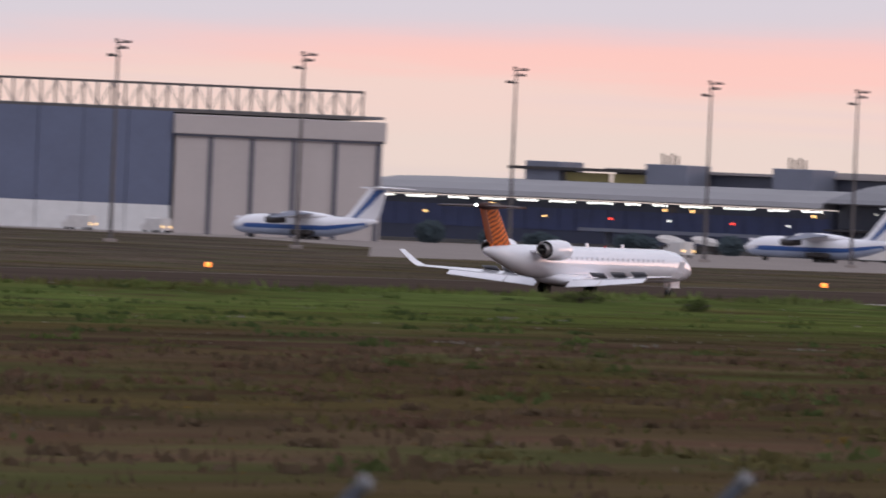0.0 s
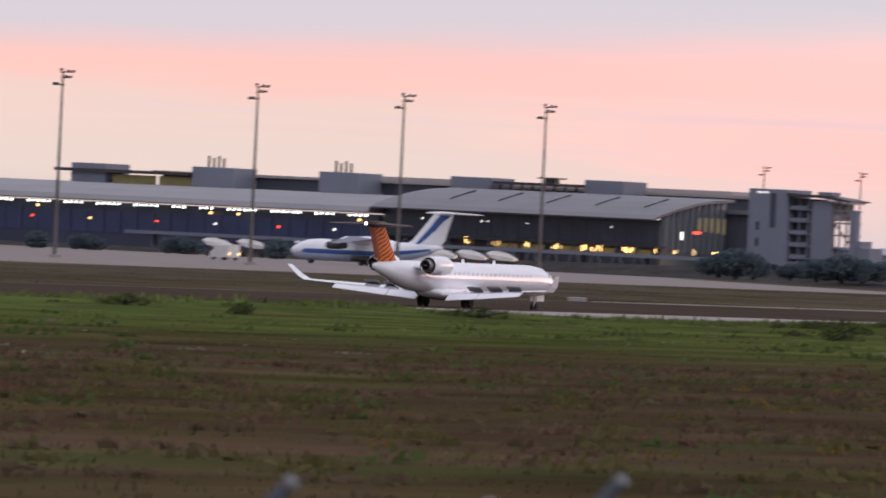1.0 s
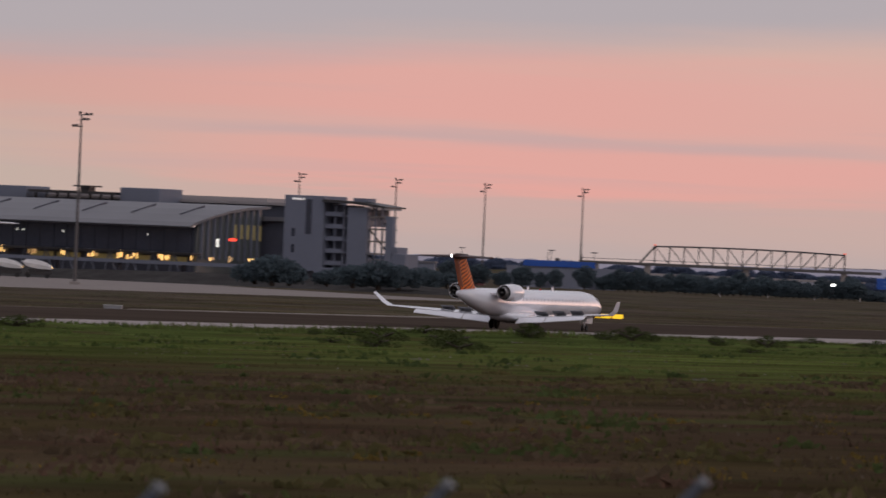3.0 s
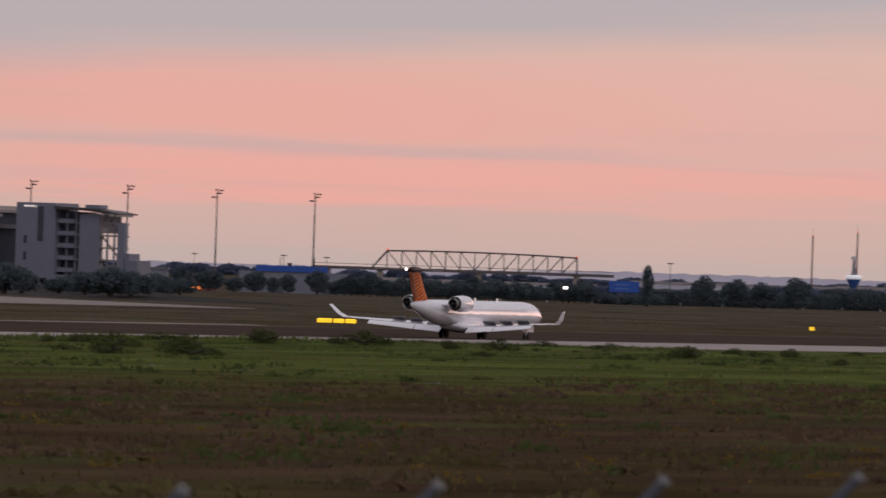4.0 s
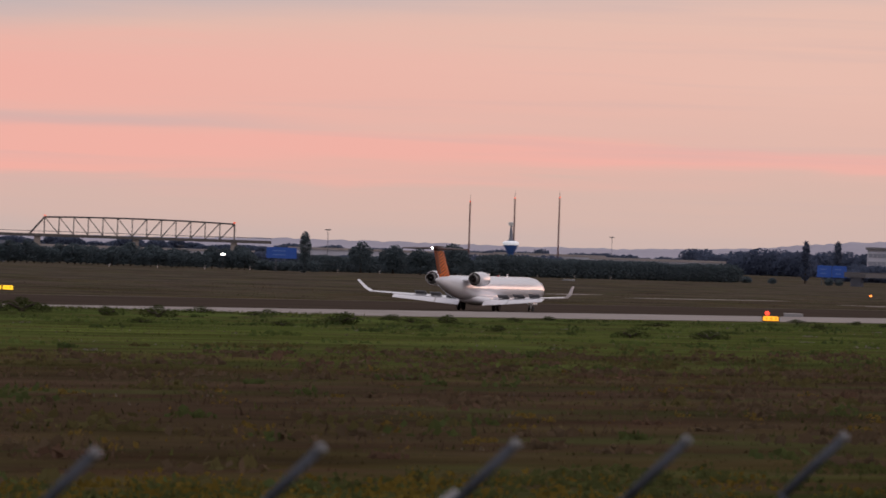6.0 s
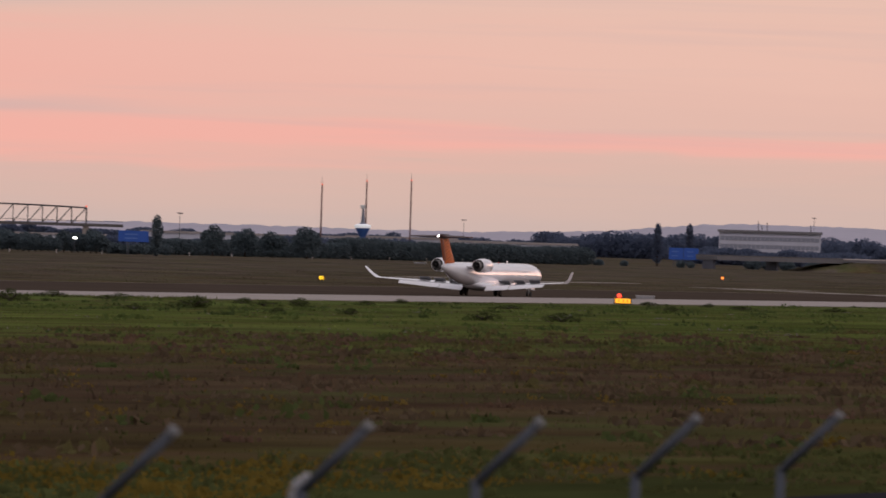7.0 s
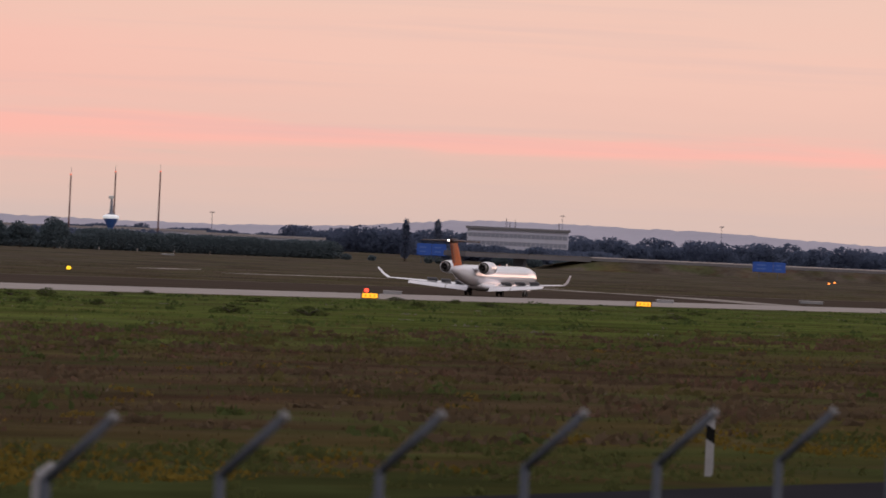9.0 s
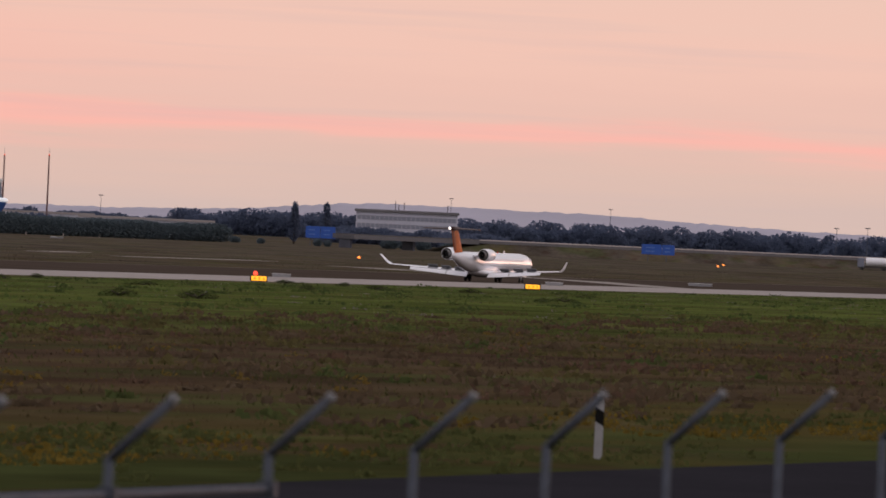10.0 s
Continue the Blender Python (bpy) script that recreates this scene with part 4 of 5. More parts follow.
def build_cart():
    c = thing("covered_trailer", "white tilted cargo cover on a dark trailer", "trailer", group="cargo trailers")
    bm = bmesh.new()
    loft(bm, [[(x, y, z) for y, z in ((-1.2, lo), (1.2, lo), (1.25, (lo + hi) / 2), (0.8, hi), (-0.8, hi), (-1.25, (lo + hi) / 2))] for x, lo, hi in ((-2.75, 2.7, 2.95), (-2.0, 2.05, 3.3), (-0.4, 1.7, 3.3), (1.4, 1.6, 2.85), (2.5, 1.6, 2.2))])
    part("cover", bm, TRAILER_GREY, c)
    part("chassis", boxes((-2.3, 2.5, -1.0, 1.0, 0.6, 1.1), (-1.7, 2.3, -0.9, 0.9, 1.1, 1.6), bevel=0.05), DARK_METAL, c)
    for x in (-1.7, 1.7):
        for y in (-0.9, 0.9):
            bm = bmesh.new()
            tube(bm, (x, y - 0.14, 0.42), (x, y + 0.14, 0.42), 0.42, sides=12)
            part("wheel", bm, RUBBER, c)
    part("lamp", boxes((2.3, 2.62, -0.95, -0.5, 1.75, 2.15), bevel=0.06), LAMP_WARM, c)
    return c


cart = build_cart()
spots = [(26.233, 1742), (26.058, 1742), (25.885, 1744), (27.54, 1745), (27.34, 1775)]
cart.matrix_world = pose(*polar(*spots[0], 0.05), 0, 0, 26)
for place in spots[1:]:
    copy_thing(cart, pose(*polar(*place, 0.05), 0, 0, 26))
van = build_van()
van.matrix_world = pose(*polar(27.5, 1600, 0.05), 0, 0, 60)
for az, d, turn in ((26.36, 1735, 110), (30.55, 1700, 70), (31.0, 1690, 90)):
    copy_thing(van, pose(*polar(az, d, 0.05), 0, 0, turn))


# ---- buildings and works beyond the airfield ----
def simple_building(name, label, az, d, turn, parts):
    ob = thing(name, label, "building", polar(az, d, ground_z(*polar(az, d)[:2])), turn)
    for pname, mat, args in parts:
        part(pname, boxes(*args, bevel=0.0), mat, ob)
    return ob


simple_building("market_hall", "low grey hall with a bright blue fascia", 22.85, 2600, -157,
                [("wall", PANEL_GREY, [(-15, 14, -20, 0, 0, 5.6)]), ("fascia", SIGN_BLUE, [(-9.5, 9.5, -20, 0.4, 5.62, 7.2)]), ("door", DARK_GREY, [(-12, -8, 0.01, 0.1, 0, 3.4)]),
                 ("door", DARK_GREY, [(2, 6, 0.01, 0.1, 0, 3.4)]), ("vent", DARK_METAL, [(0, 1.2, -6, -5, 7.2, 8.0)]), ("flue", DARK_METAL, [(-6, -5.8, -6, -5.8, 7.2, 9.4)]), ("flue", DARK_METAL, [(3, 3.2, -6, -5.8, 7.2, 9.4)])])
simple_building("brick_shed", "low dull red shed with lit red lamps", 23.42, 2560, -157,
                [("wall", material("dull_red_brick", (0.16, 0.06, 0.06), 0.8), [(-6, 6, -8, 0, 0, 2.9)]), ("roof", ROOF_GREY, [(-6.3, 6.3, -8.3, 0.3, 2.92, 3.2)])]
                + [("lamp", LAMP_ORANGE, [(-2.6 + k * 1.0, -2.0 + k * 1.0, 0.02, 0.2, 0.5, 1.1)]) for k in range(4)])
simple_building("warehouse", "long pale grey warehouse behind the trees", 24.2, 2750, -157,
                [("wall", PANEL_GREY, [(-30, 24, -30, 0, 0, 5.2)]), ("roof", ROOF_GREY, [(-30.4, 24.4, -30.4, 0.4, 5.22, 5.7)])])
# White walls far off, their base colour blued for the haze.
OFFICE_WALL = material("haze_tinted_white_render", (0.47, 0.48, 0.57), 0.7, vary=0.08, scale=0.2)
OFFICE_GLASS = material("office_glazing", (0.24, 0.255, 0.32), 0.3)
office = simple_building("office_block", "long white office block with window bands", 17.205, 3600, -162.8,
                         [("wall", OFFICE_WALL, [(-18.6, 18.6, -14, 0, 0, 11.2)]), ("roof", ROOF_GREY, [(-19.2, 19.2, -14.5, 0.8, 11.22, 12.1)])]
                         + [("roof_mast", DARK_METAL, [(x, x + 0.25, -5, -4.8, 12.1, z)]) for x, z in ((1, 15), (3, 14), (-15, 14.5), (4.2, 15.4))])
for r in range(3):
    for k in range(22):
        bm = bmesh.new()
        box(bm, -18.0 + k * 1.65, -16.5 + k * 1.65, 0.02, 0.12, 2.5 + r * 2.9, 4.0 + r * 2.9)
        part("window", bm, OFFICE_GLASS, office)
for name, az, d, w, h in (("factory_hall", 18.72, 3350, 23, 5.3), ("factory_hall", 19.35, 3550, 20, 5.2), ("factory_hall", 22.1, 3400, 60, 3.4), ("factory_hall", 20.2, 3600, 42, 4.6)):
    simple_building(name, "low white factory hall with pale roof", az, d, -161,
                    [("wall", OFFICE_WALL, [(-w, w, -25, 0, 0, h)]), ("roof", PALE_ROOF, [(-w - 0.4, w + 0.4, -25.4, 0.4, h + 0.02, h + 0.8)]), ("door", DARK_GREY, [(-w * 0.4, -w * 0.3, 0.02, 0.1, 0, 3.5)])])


def build_truss_bridge():
    p, q = polar(22.47, 3000), polar(20.975, 3000)
    turn = math.degrees(math.atan2(q[1] - p[1], q[0] - p[0]))
    b = thing("truss_bridge", "grey steel truss bridge with a curved top chord", "bridge", p, turn)
    L = 78.3
    part("deck", boxes((-14, L, -3, 3, 7.0, 7.9)), MAST_STEEL, b)
    part("rail", boxes((-14, L, 2.8, 2.9, 8.6, 8.75), (-14, L, -2.9, -2.8, 8.6, 8.75)), GALV, b)
    for x in (-10, 6, 36, 66):
        part("pier", boxes((x, x + 2, -2.5, 2.5, 0, 7.0)), CONCRETE, b)
    n, x0, x1 = 14, 4.6, 67.0

    def top(i):
        s = i / n
        return 12.75 + 0.55 * (1 - (2 * s - 0.9) ** 2)
    for y in (-2.6, 2.6):
        xs = [x0 + (x1 - x0) * i / n for i in range(n + 1)]
        for i in range(n + 1):
            bm = bmesh.new()
            if i == 0:
                tube(bm, (xs[0], y, 7.8), (xs[1], y, top(1)), 0.26, sides=6)
            elif i == n:
                tube(bm, (xs[n], y, 7.8), (xs[n], y, top(n)), 0.24, sides=6)
            else:
                tube(bm, (xs[i], y, 7.8), (xs[i], y, top(i)), 0.17, sides=6)
            part("truss_post", bm, MAST_STEEL, b)
            if 1 <= i < n:
                bm = bmesh.new()
                tube(bm, (xs[i], y, top(i)), (xs[i + 1], y, top(i + 1)), 0.24, sides=6)
                part("top_chord", bm, MAST_STEEL, b)
                bm = bmesh.new()
                if i < n // 2:
                    tube(bm, (xs[i], y, top(i)), (xs[i + 1], y, 7.8), 0.14, sides=5)
                else:
                    tube(bm, (xs[i], y, 7.8), (xs[i + 1], y, top(i + 1)), 0.17, sides=5)
                part("diagonal", bm, MAST_STEEL, b)
    for x, i in ((x0 + 4.5, 1), (x1, n)):
        bm = bmesh.new()
        bmesh.ops.create_icosphere(bm, subdivisions=1, radius=0.4, matrix=Matrix.Translation((x, 2.6, top(i) + 0.4)))
        part("obstruction_lamp", bm, LAMP_RED_DIM, b, "small red lamp")


LAMP_RED_DIM = material("dim_red_lamp", (0.6, 0.1, 0.06), 0.4, glow=(1.0, 0.12, 0.05), power=0.7)
build_truss_bridge()


BRIDGE_GREY = material("weathered_bridge_concrete", (0.13, 0.125, 0.135), 0.85, vary=0.2, scale=0.1)


def build_overpass():
    p, q = polar(17.57, 2950), polar(13.4, 3150)
    turn = math.degrees(math.atan2(q[1] - p[1], q[0] - p[0]))
    L = math.hypot(q[0] - p[0], q[1] - p[1])
    b = thing("road_overpass", "long low concrete road overpass with railing", "bridge", p, turn)
    n = 24
    for k in range(n):
        x0, x1 = L * k / n, L * (k + 1) / n - 0.05
        thick = 1.2 if k < 4 else 0.8
        part("span", boxes((x0, x1, -5, 5, 3.9 - thick, 3.9)), BRIDGE_GREY, b)
        part("railing", boxes((x0, x1, -5, -4.9, 3.92, 4.25), (x0, x1, 4.9, 5, 3.92, 4.25)), MAST_STEEL if k < 4 else PALE_CLAD, b)
        if k < 4 and k % 2 == 0:
            part("pier", boxes((x0 + 0.5, x0 + 1.4, -2.5, 2.5, -0.2, 3.9 - thick)), DARK_GREY, b)
    bm = bmesh.new()
    loft(bm, [[(x, -18, -0.3), (x, -5.5, h), (x, 5.5, h), (x, 18, -0.3)] for x, h in ((L * 0.12, 0.1), (L * 0.15, 1.8), (L * 0.18, 3.05), (L, 3.08))])
    part("embankment", bm, TURF, b, "grassy road embankment")
    return b


build_overpass()


def build_road_sign(az0, az1, d, z0, z1, panels):
    mid = (az0 + az1) / 2
    w = radians(abs(az0 - az1)) * d
    s = thing("motorway_sign", "large blue motorway direction sign on posts", "road sign", polar(mid, d, ground_z(*polar(mid, d)[:2])), mid, group="motorway signs")
    x = -w / 2
    for share in panels:
        pw = w * share
        p = part("panel", boxes((x, x + pw - 0.15, -0.1, 0.1, z0, z1), bevel=0.03), SIGN_BLUE, s, "blue sign panel")
        for k in range(2):
            zz = z0 + (z1 - z0) * (0.32 + 0.36 * k)
            part("lettering_bar", boxes((x + pw * 0.2, x + pw * 0.62, -0.13, -0.11, zz - 0.14, zz + 0.14)), SIGN_BARS, p)
        part("post", boxes((x + pw * 0.3, x + pw * 0.3 + 0.25, 0.12, 0.35, 0, z1)), GALV, s)
        x += pw
    return s


SIGN_BARS = material("faded_sign_lettering", (0.10, 0.19, 0.48), 0.5)
build_road_sign(21.0, 20.82, 2480, 3.35, 6.15, (1.0,))
build_road_sign(17.79, 17.615, 3000, 2.4, 6.0, (0.5, 0.5))
build_road_sign(15.83, 15.635, 2900, 2.2, 5.2, (0.62, 0.38))


def build_antenna(az, d, h):
    a = thing("antenna_mast", "slender dark lattice radio mast", "antenna mast", polar(az, d, ground_z(*polar(az, d)[:2])), 10, group="radio masts")
    h -= ground_z(*polar(az, d)[:2])
    bm = bmesh.new()
    tube(bm, (0, 0, 0), (0, 0, h), 0.34, 0.26, 6)
    part("shaft", bm, MAST_RED, a)
    bm = bmesh.new()
    tube(bm, (0, 0, h), (0, 0, h + 2.6), 0.08, 0.04, 5)
    part("tip", bm, GALV, a)
    bm = bmesh.new()
    bmesh.ops.create_icosphere(bm, subdivisions=1, radius=0.35, matrix=Matrix.Translation((0, 0, h)))
    part("obstruction_lamp", bm, LAMP_RED_DIM, a)


MAST_RED = material("dark_red_mast_paint", (0.12, 0.05, 0.045), 0.6)
for az, h in ((19.822, 24.6), (19.562, 26.3), (19.302, 27.0)):
    build_antenna(az, 3500, h)


def build_radar_tower():
    t = thing("radar_tower", "blue and white funnel-shaped radar tower", "tower", polar(19.578, 3000), 0)
    bm = bmesh.new()
    loft(bm, [ring_flat(z, r) for z, r in ((0, 0.9), (6.4, 0.9), (7.0, 1.3), (8.9, 2.15), (9.05, 2.2))])
    part("shaft", bm, BLUE_PAINT, t, "blue shaft and bowl")
    bm = bmesh.new()
    loft(bm, [ring_flat(z, r) for z, r in ((9.07, 2.3), (9.4, 2.5), (9.9, 2.5), (10.3, 1.5))])
    part("gallery", bm, RING_WHITE_GLOW, t, "white ring with a weak added glow")
    bm = bmesh.new()
    loft(bm, [ring_flat(z, r) for z, r in ((10.2, 1.3), (10.9, 0.6), (15.0, 0.32))])
    part("neck", bm, PANEL_GREY, t)
    part("antenna_box", boxes((-0.9, 0.6, -0.3, 0.3, 15.0, 16.1), bevel=0.15), OFF_WHITE, t, "pale antenna box")


def ring_flat(z, r, n=16):
    return [(r * math.cos(2 * math.pi * i / n), r * math.sin(2 * math.pi * i / n), z) for i in range(n)]


# White ring paint with a weak glow added to it.
RING_WHITE_GLOW = material("white_ring_with_glow", (0.8, 0.8, 0.85), 0.4, glow=(0.9, 0.95, 1.0), power=0.35)
build_radar_tower()


def build_pole(az, d, h):
    p = thing("lamp_post", "thin grey road lamp post", "lamp post", polar(az, d, ground_z(*polar(az, d)[:2])), az, group="lamp posts")
    bm = bmesh.new()
    tube(bm, (0, 0, 0), (0, 0, h), 0.13, 0.08, 6)
    part("pole", bm, GALV, p)
    part("arm", boxes((-0.9, 0.9, -0.1, 0.1, h, h + 0.3), bevel=0.05), GALV, p)


for az, d, h in ((20.645, 2700, 11.2), (23.42, 3000, 10), (18.99, 3600, 12.5), (22.9, 2750, 10.0), (22.65, 2760, 9.8), (21.5, 2650, 5.5), (14.7, 3300, 13), (14.52, 3250, 13.4), (16.02, 4000, 15.5), (16.95, 3900, 17)):
    build_pole(az, d, h)


def build_truck():
    t = thing("tanker_truck", "white lorry on the perimeter road", "truck", polar(14.46, 3000, 0.3), 100)
    bm = bmesh.new()
    tube(bm, (0, -4.2, 2.6), (0, 3.2, 2.6), 1.25, sides=16)
    part("tank", bm, WHITE, t, smooth=False)
    part("cab", boxes((-1.2, 1.2, 3.6, 5.8, 0.8, 3.6), bevel=0.25), PANEL_GREY, t)
    part("chassis", boxes((-0.9, 0.9, -4.3, 5.6, 0.7, 1.2)), DARK_METAL, t)
    for y in (-3.4, -2.2, 4.4):
        for x in (-1.0, 1.0):
            bm = bmesh.new()
            tube(bm, (x - 0.15, y, 0.5), (x + 0.15, y, 0.5), 0.5, sides=12)
            part("wheel", bm, RUBBER, t)


build_truck()
lit_post = thing("lit_lamp_post", "short grey post with a bright white lamp", "lamp post", polar(21.252, 2480), 21)
bm = bmesh.new()
tube(bm, (0, 0, 0), (0, 0, 3.7), 0.1, 0.07, 6)
part("pole", bm, GALV, lit_post)
part("lamp", boxes((-0.5, 0.5, -0.2, 0.15, 3.7, 4.2), bevel=0.12), LAMP_TAIL, lit_post, "bright white lamp")


# ---- airfield lights and signs ----
def build_edge_light(x, y, mat, label):
    e = thing("taxiway_light", label, "airfield light", (x, y, 0), 0, group="airfield lights")
    bm = bmesh.new()
    tube(bm, (0, 0, 0), (0, 0, 0.35), 0.06, sides=8)
    part("stem", bm, DARK_METAL, e)
    part("lens", boxes((-0.24, 0.24, -0.24, 0.24, 0.36, 0.78), bevel=0.12), mat, e)


for x, y in ((-424, 845), (-436, 748), (-566, 1798), (-663, 2410), (-700, 2550)):
    build_edge_light(x, y, LAMP_ORANGE, "small glowing orange airfield light")


SIGN_INK = material("dull_sign_ink", (0.10, 0.05, 0.01), 0.6, glow=(1.0, 0.4, 0.02), power=0.25)


def build_taxi_sign(x, y, turn, widths, mat, beacon):
    s = thing("taxiway_sign", "low lit yellow taxiway sign on short legs", "airfield sign", (x, y, 0), turn, group="lit taxiway signs")
    w0 = -sum(widths) / 2
    for w in widths:
        p = part("panel", boxes((w0, w0 + w - 0.2, -0.12, 0.12, 0.32, 0.80), bevel=0.04), mat, s, "glowing yellow panel")
        for k in range(max(2, round(w * 1.6))):
            x = w0 + (w - 0.2) * (k + 0.7) / (round(w * 1.6) + 0.4)
            part("lettering_bar", boxes((x, x + 0.1, -0.135, -0.122, 0.45, 0.68)), SIGN_INK, p, "dark lettering bar")
        part("leg", boxes((w0 + w * 0.5, w0 + w * 0.5 + 0.1, -0.05, 0.05, 0, 0.3)), DARK_METAL, s)
        w0 += w
    w = sum(widths)
    part("housing", boxes((-w / 2 - 0.12, w / 2 - 0.08, 0.13, 0.3, 0.24, 0.9), bevel=0.03), DARK_METAL, s, "dark sign housing")
    if beacon:
        part("guard_light", boxes((-0.7, -0.25, -0.12, 0.12, 0.9, 1.3), bevel=0.1), LAMP_RED, s, "red guard light")
    return s


build_taxi_sign(*polar(22.575, 1145)[:2], 22.7, (1.9, 1.4, 1.4), LAMP_YELLOW, False)
build_taxi_sign(*polar(19.806, 1360)[:2], 19.8, (0.8,), LAMP_YELLOW, False)
build_taxi_sign(*polar(18.045, 1022)[:2], 18.0, (1.8,), LAMP_AMBER, True)
build_taxi_sign(*polar(16.449, 1105)[:2], 16.4, (1.8,), LAMP_AMBER, False)


def build_cabinet(x, y, w, turn):
    c = thing("equipment_box", "low pale grey airfield equipment box", "equipment box", (x, y, 0), turn, group="equipment boxes")
    part("body", boxes((-w / 2, w / 2, -0.3, 0.3, 0.05, 0.42), bevel=0.05), DULL_WHITE, c)
    part("lid", boxes((-w / 2 - 0.05, w / 2 + 0.05, -0.34, 0.34, 0.43, 0.48)), OFF_WHITE, c)


for x, y, w in ((*polar(17.92, 1160)[:2], 2.2), (*polar(16.33, 1255)[:2], 2.2), (*polar(25.437, 980)[:2], 1.8), (*polar(15.48, 1420)[:2], 3.4), (-820, 2350, 3.2)):
    build_cabinet(x, y, w, 17)

# pale edges of the turn-offs
for k, (x0, y0, x1, y1, w) in enumerate(((-358.5, 1281, -399, 1373, 4.0), (-400, 1374, -459, 1466, 3.2), (-425, 900, -430, 1010, 1.4), (-503, 1474, -508, 1562, 2.2), (-533, 1518, -541, 1562, 2.0), (-469, 1476, -455, 1492, 2.0))):
    bm = bmesh.new()
    L = math.hypot(x1 - x0, y1 - y0)
    box(bm, 0, L, -w, w, -0.2, 0.055, pose(x0, y0, 0, 0, 0, math.degrees(math.atan2(y1 - y0, x1 - x0))))
    tagged(mesh_object("taxiway_edge_%d" % (k + 1), bm, TURNOFF), "pale concrete edge of a turn-off", "taxiway", kind="structure")
for k in range(16):
    m = thing("marker_post", "small white marker post in the grass", "marker post", (-905 - k * 1.5, 2250 + k * 36, 0), 0, group="marker posts")
    part("post", boxes((-0.1, 0.1, -0.1, 0.1, 0, 0.8), bevel=0.02), PALE_CLAD, m)


# ---- fence and road marker on the bank ----
def build_fence_post(sleeve):
    p = thing("fence_post", "grey steel fence post with angled top arm", "fence post", group="fence posts")
    bm = bmesh.new()
    tube(bm, (0, 0, 0), (0, 0, 2.2), 0.025, sides=12)
    part("upright", bm, FENCE_STEEL, p, smooth=True)
    bm = bmesh.new()
    tube(bm, (-0.012, 0, 2.18), (0.315, 0, 2.50), 0.024, sides=12)
    part("arm", bm, FENCE_STEEL, p, smooth=True)
    bm = bmesh.new()
    bmesh.ops.create_icosphere(bm, subdivisions=2, radius=0.0255, matrix=Matrix.Translation((0, 0, 2.195)))
    part("elbow", bm, FENCE_STEEL, p, smooth=True)
    bm = bmesh.new()
    tube(bm, (0.305, 0, 2.49), (0.325, 0, 2.51), 0.028, sides=12)
    part("end_cap", bm, CAP, p, "pale plastic end cap")
    if sleeve:
        bm = bmesh.new()
        tube(bm, (-0.035, 0.03, 2.02), (-0.035, 0.03, 2.2), 0.04, sides=10)
        tube(bm, (-0.035, 0.03, 2.2), (0.03, 0.03, 2.26), 0.04, 0.03, sides=10)
        part("sleeve", bm, DULL_WHITE, p, "white plastic sleeve")
    return p


CAP = material("pale_end_cap", (0.17, 0.175, 0.19), 0.7)
POST_X, POST_Y = -15.37, 39.96
plain = build_fence_post(False)
plain.matrix_world = pose(POST_X, POST_Y, 3.02)
for k in range(-6, 10):
    if k not in (0, 1):
        copy_thing(plain, pose(POST_X, POST_Y + (2.5 if k > 0 else 2.62) * k, 3.02))
build_fence_post(True).matrix_world = pose(POST_X, POST_Y + 2.53, 3.02)
rail = thing("fence_rail", "grey steel top rail between fence posts", "fence rail", (POST_X, POST_Y, 0))
bm = bmesh.new()
tube(bm, (0, 2.5, 5.04), (0, 7.5, 5.04), 0.022, sides=10)
part("bar", bm, FENCE_STEEL, rail)
for y in (2.5, 5.0, 7.5):
    part("bracket", boxes((-0.045, 0.045, y - 0.03, y + 0.03, 5.0, 5.08)), FENCE_STEEL, rail)

cap_post = thing("capped_post", "short grey post with white cap by the fence", "post", (-14.9, 30.7, 3.0))
bm = bmesh.new()
tube(bm, (0, 0, 0), (0, 0, 2.36), 0.026, sides=10)
part("upright", bm, FENCE_STEEL, cap_post)
bm = bmesh.new()
loft(bm, [ring_flat(z, r, 12) for z, r in ((2.3, 0.034), (2.44, 0.034), (2.47, 0.02))])
part("cap", bm, DULL_WHITE, cap_post, "white plastic cap")

delin = thing("delineator_post", "white roadside delineator with slanted black band", "delineator", (*polar(16.03, 151)[:2], 3.0), 16)
bm = bmesh.new()
loft(bm, [[(-0.065, -0.05, z), (0.065, -0.05, z), (0.045, 0.06, z), (-0.045, 0.06, z)] for z in (0, 0.93)] + [[(-0.04, -0.04, 1.0), (0.065, -0.05, 0.95), (0.045, 0.05, 0.95), (-0.03, 0.04, 1.0)]])
part("body", bm, DULL_WHITE, delin, "white plastic body")
bm = bmesh.new()
loft(bm, [[(-0.069, -0.054, a), (0.069, -0.054, b), (0.049, 0.064, b), (-0.049, 0.064, a)] for a, b in ((0.58, 0.50), (0.80, 0.72))])
part("band", bm, BLACK, delin, "black slanted band")


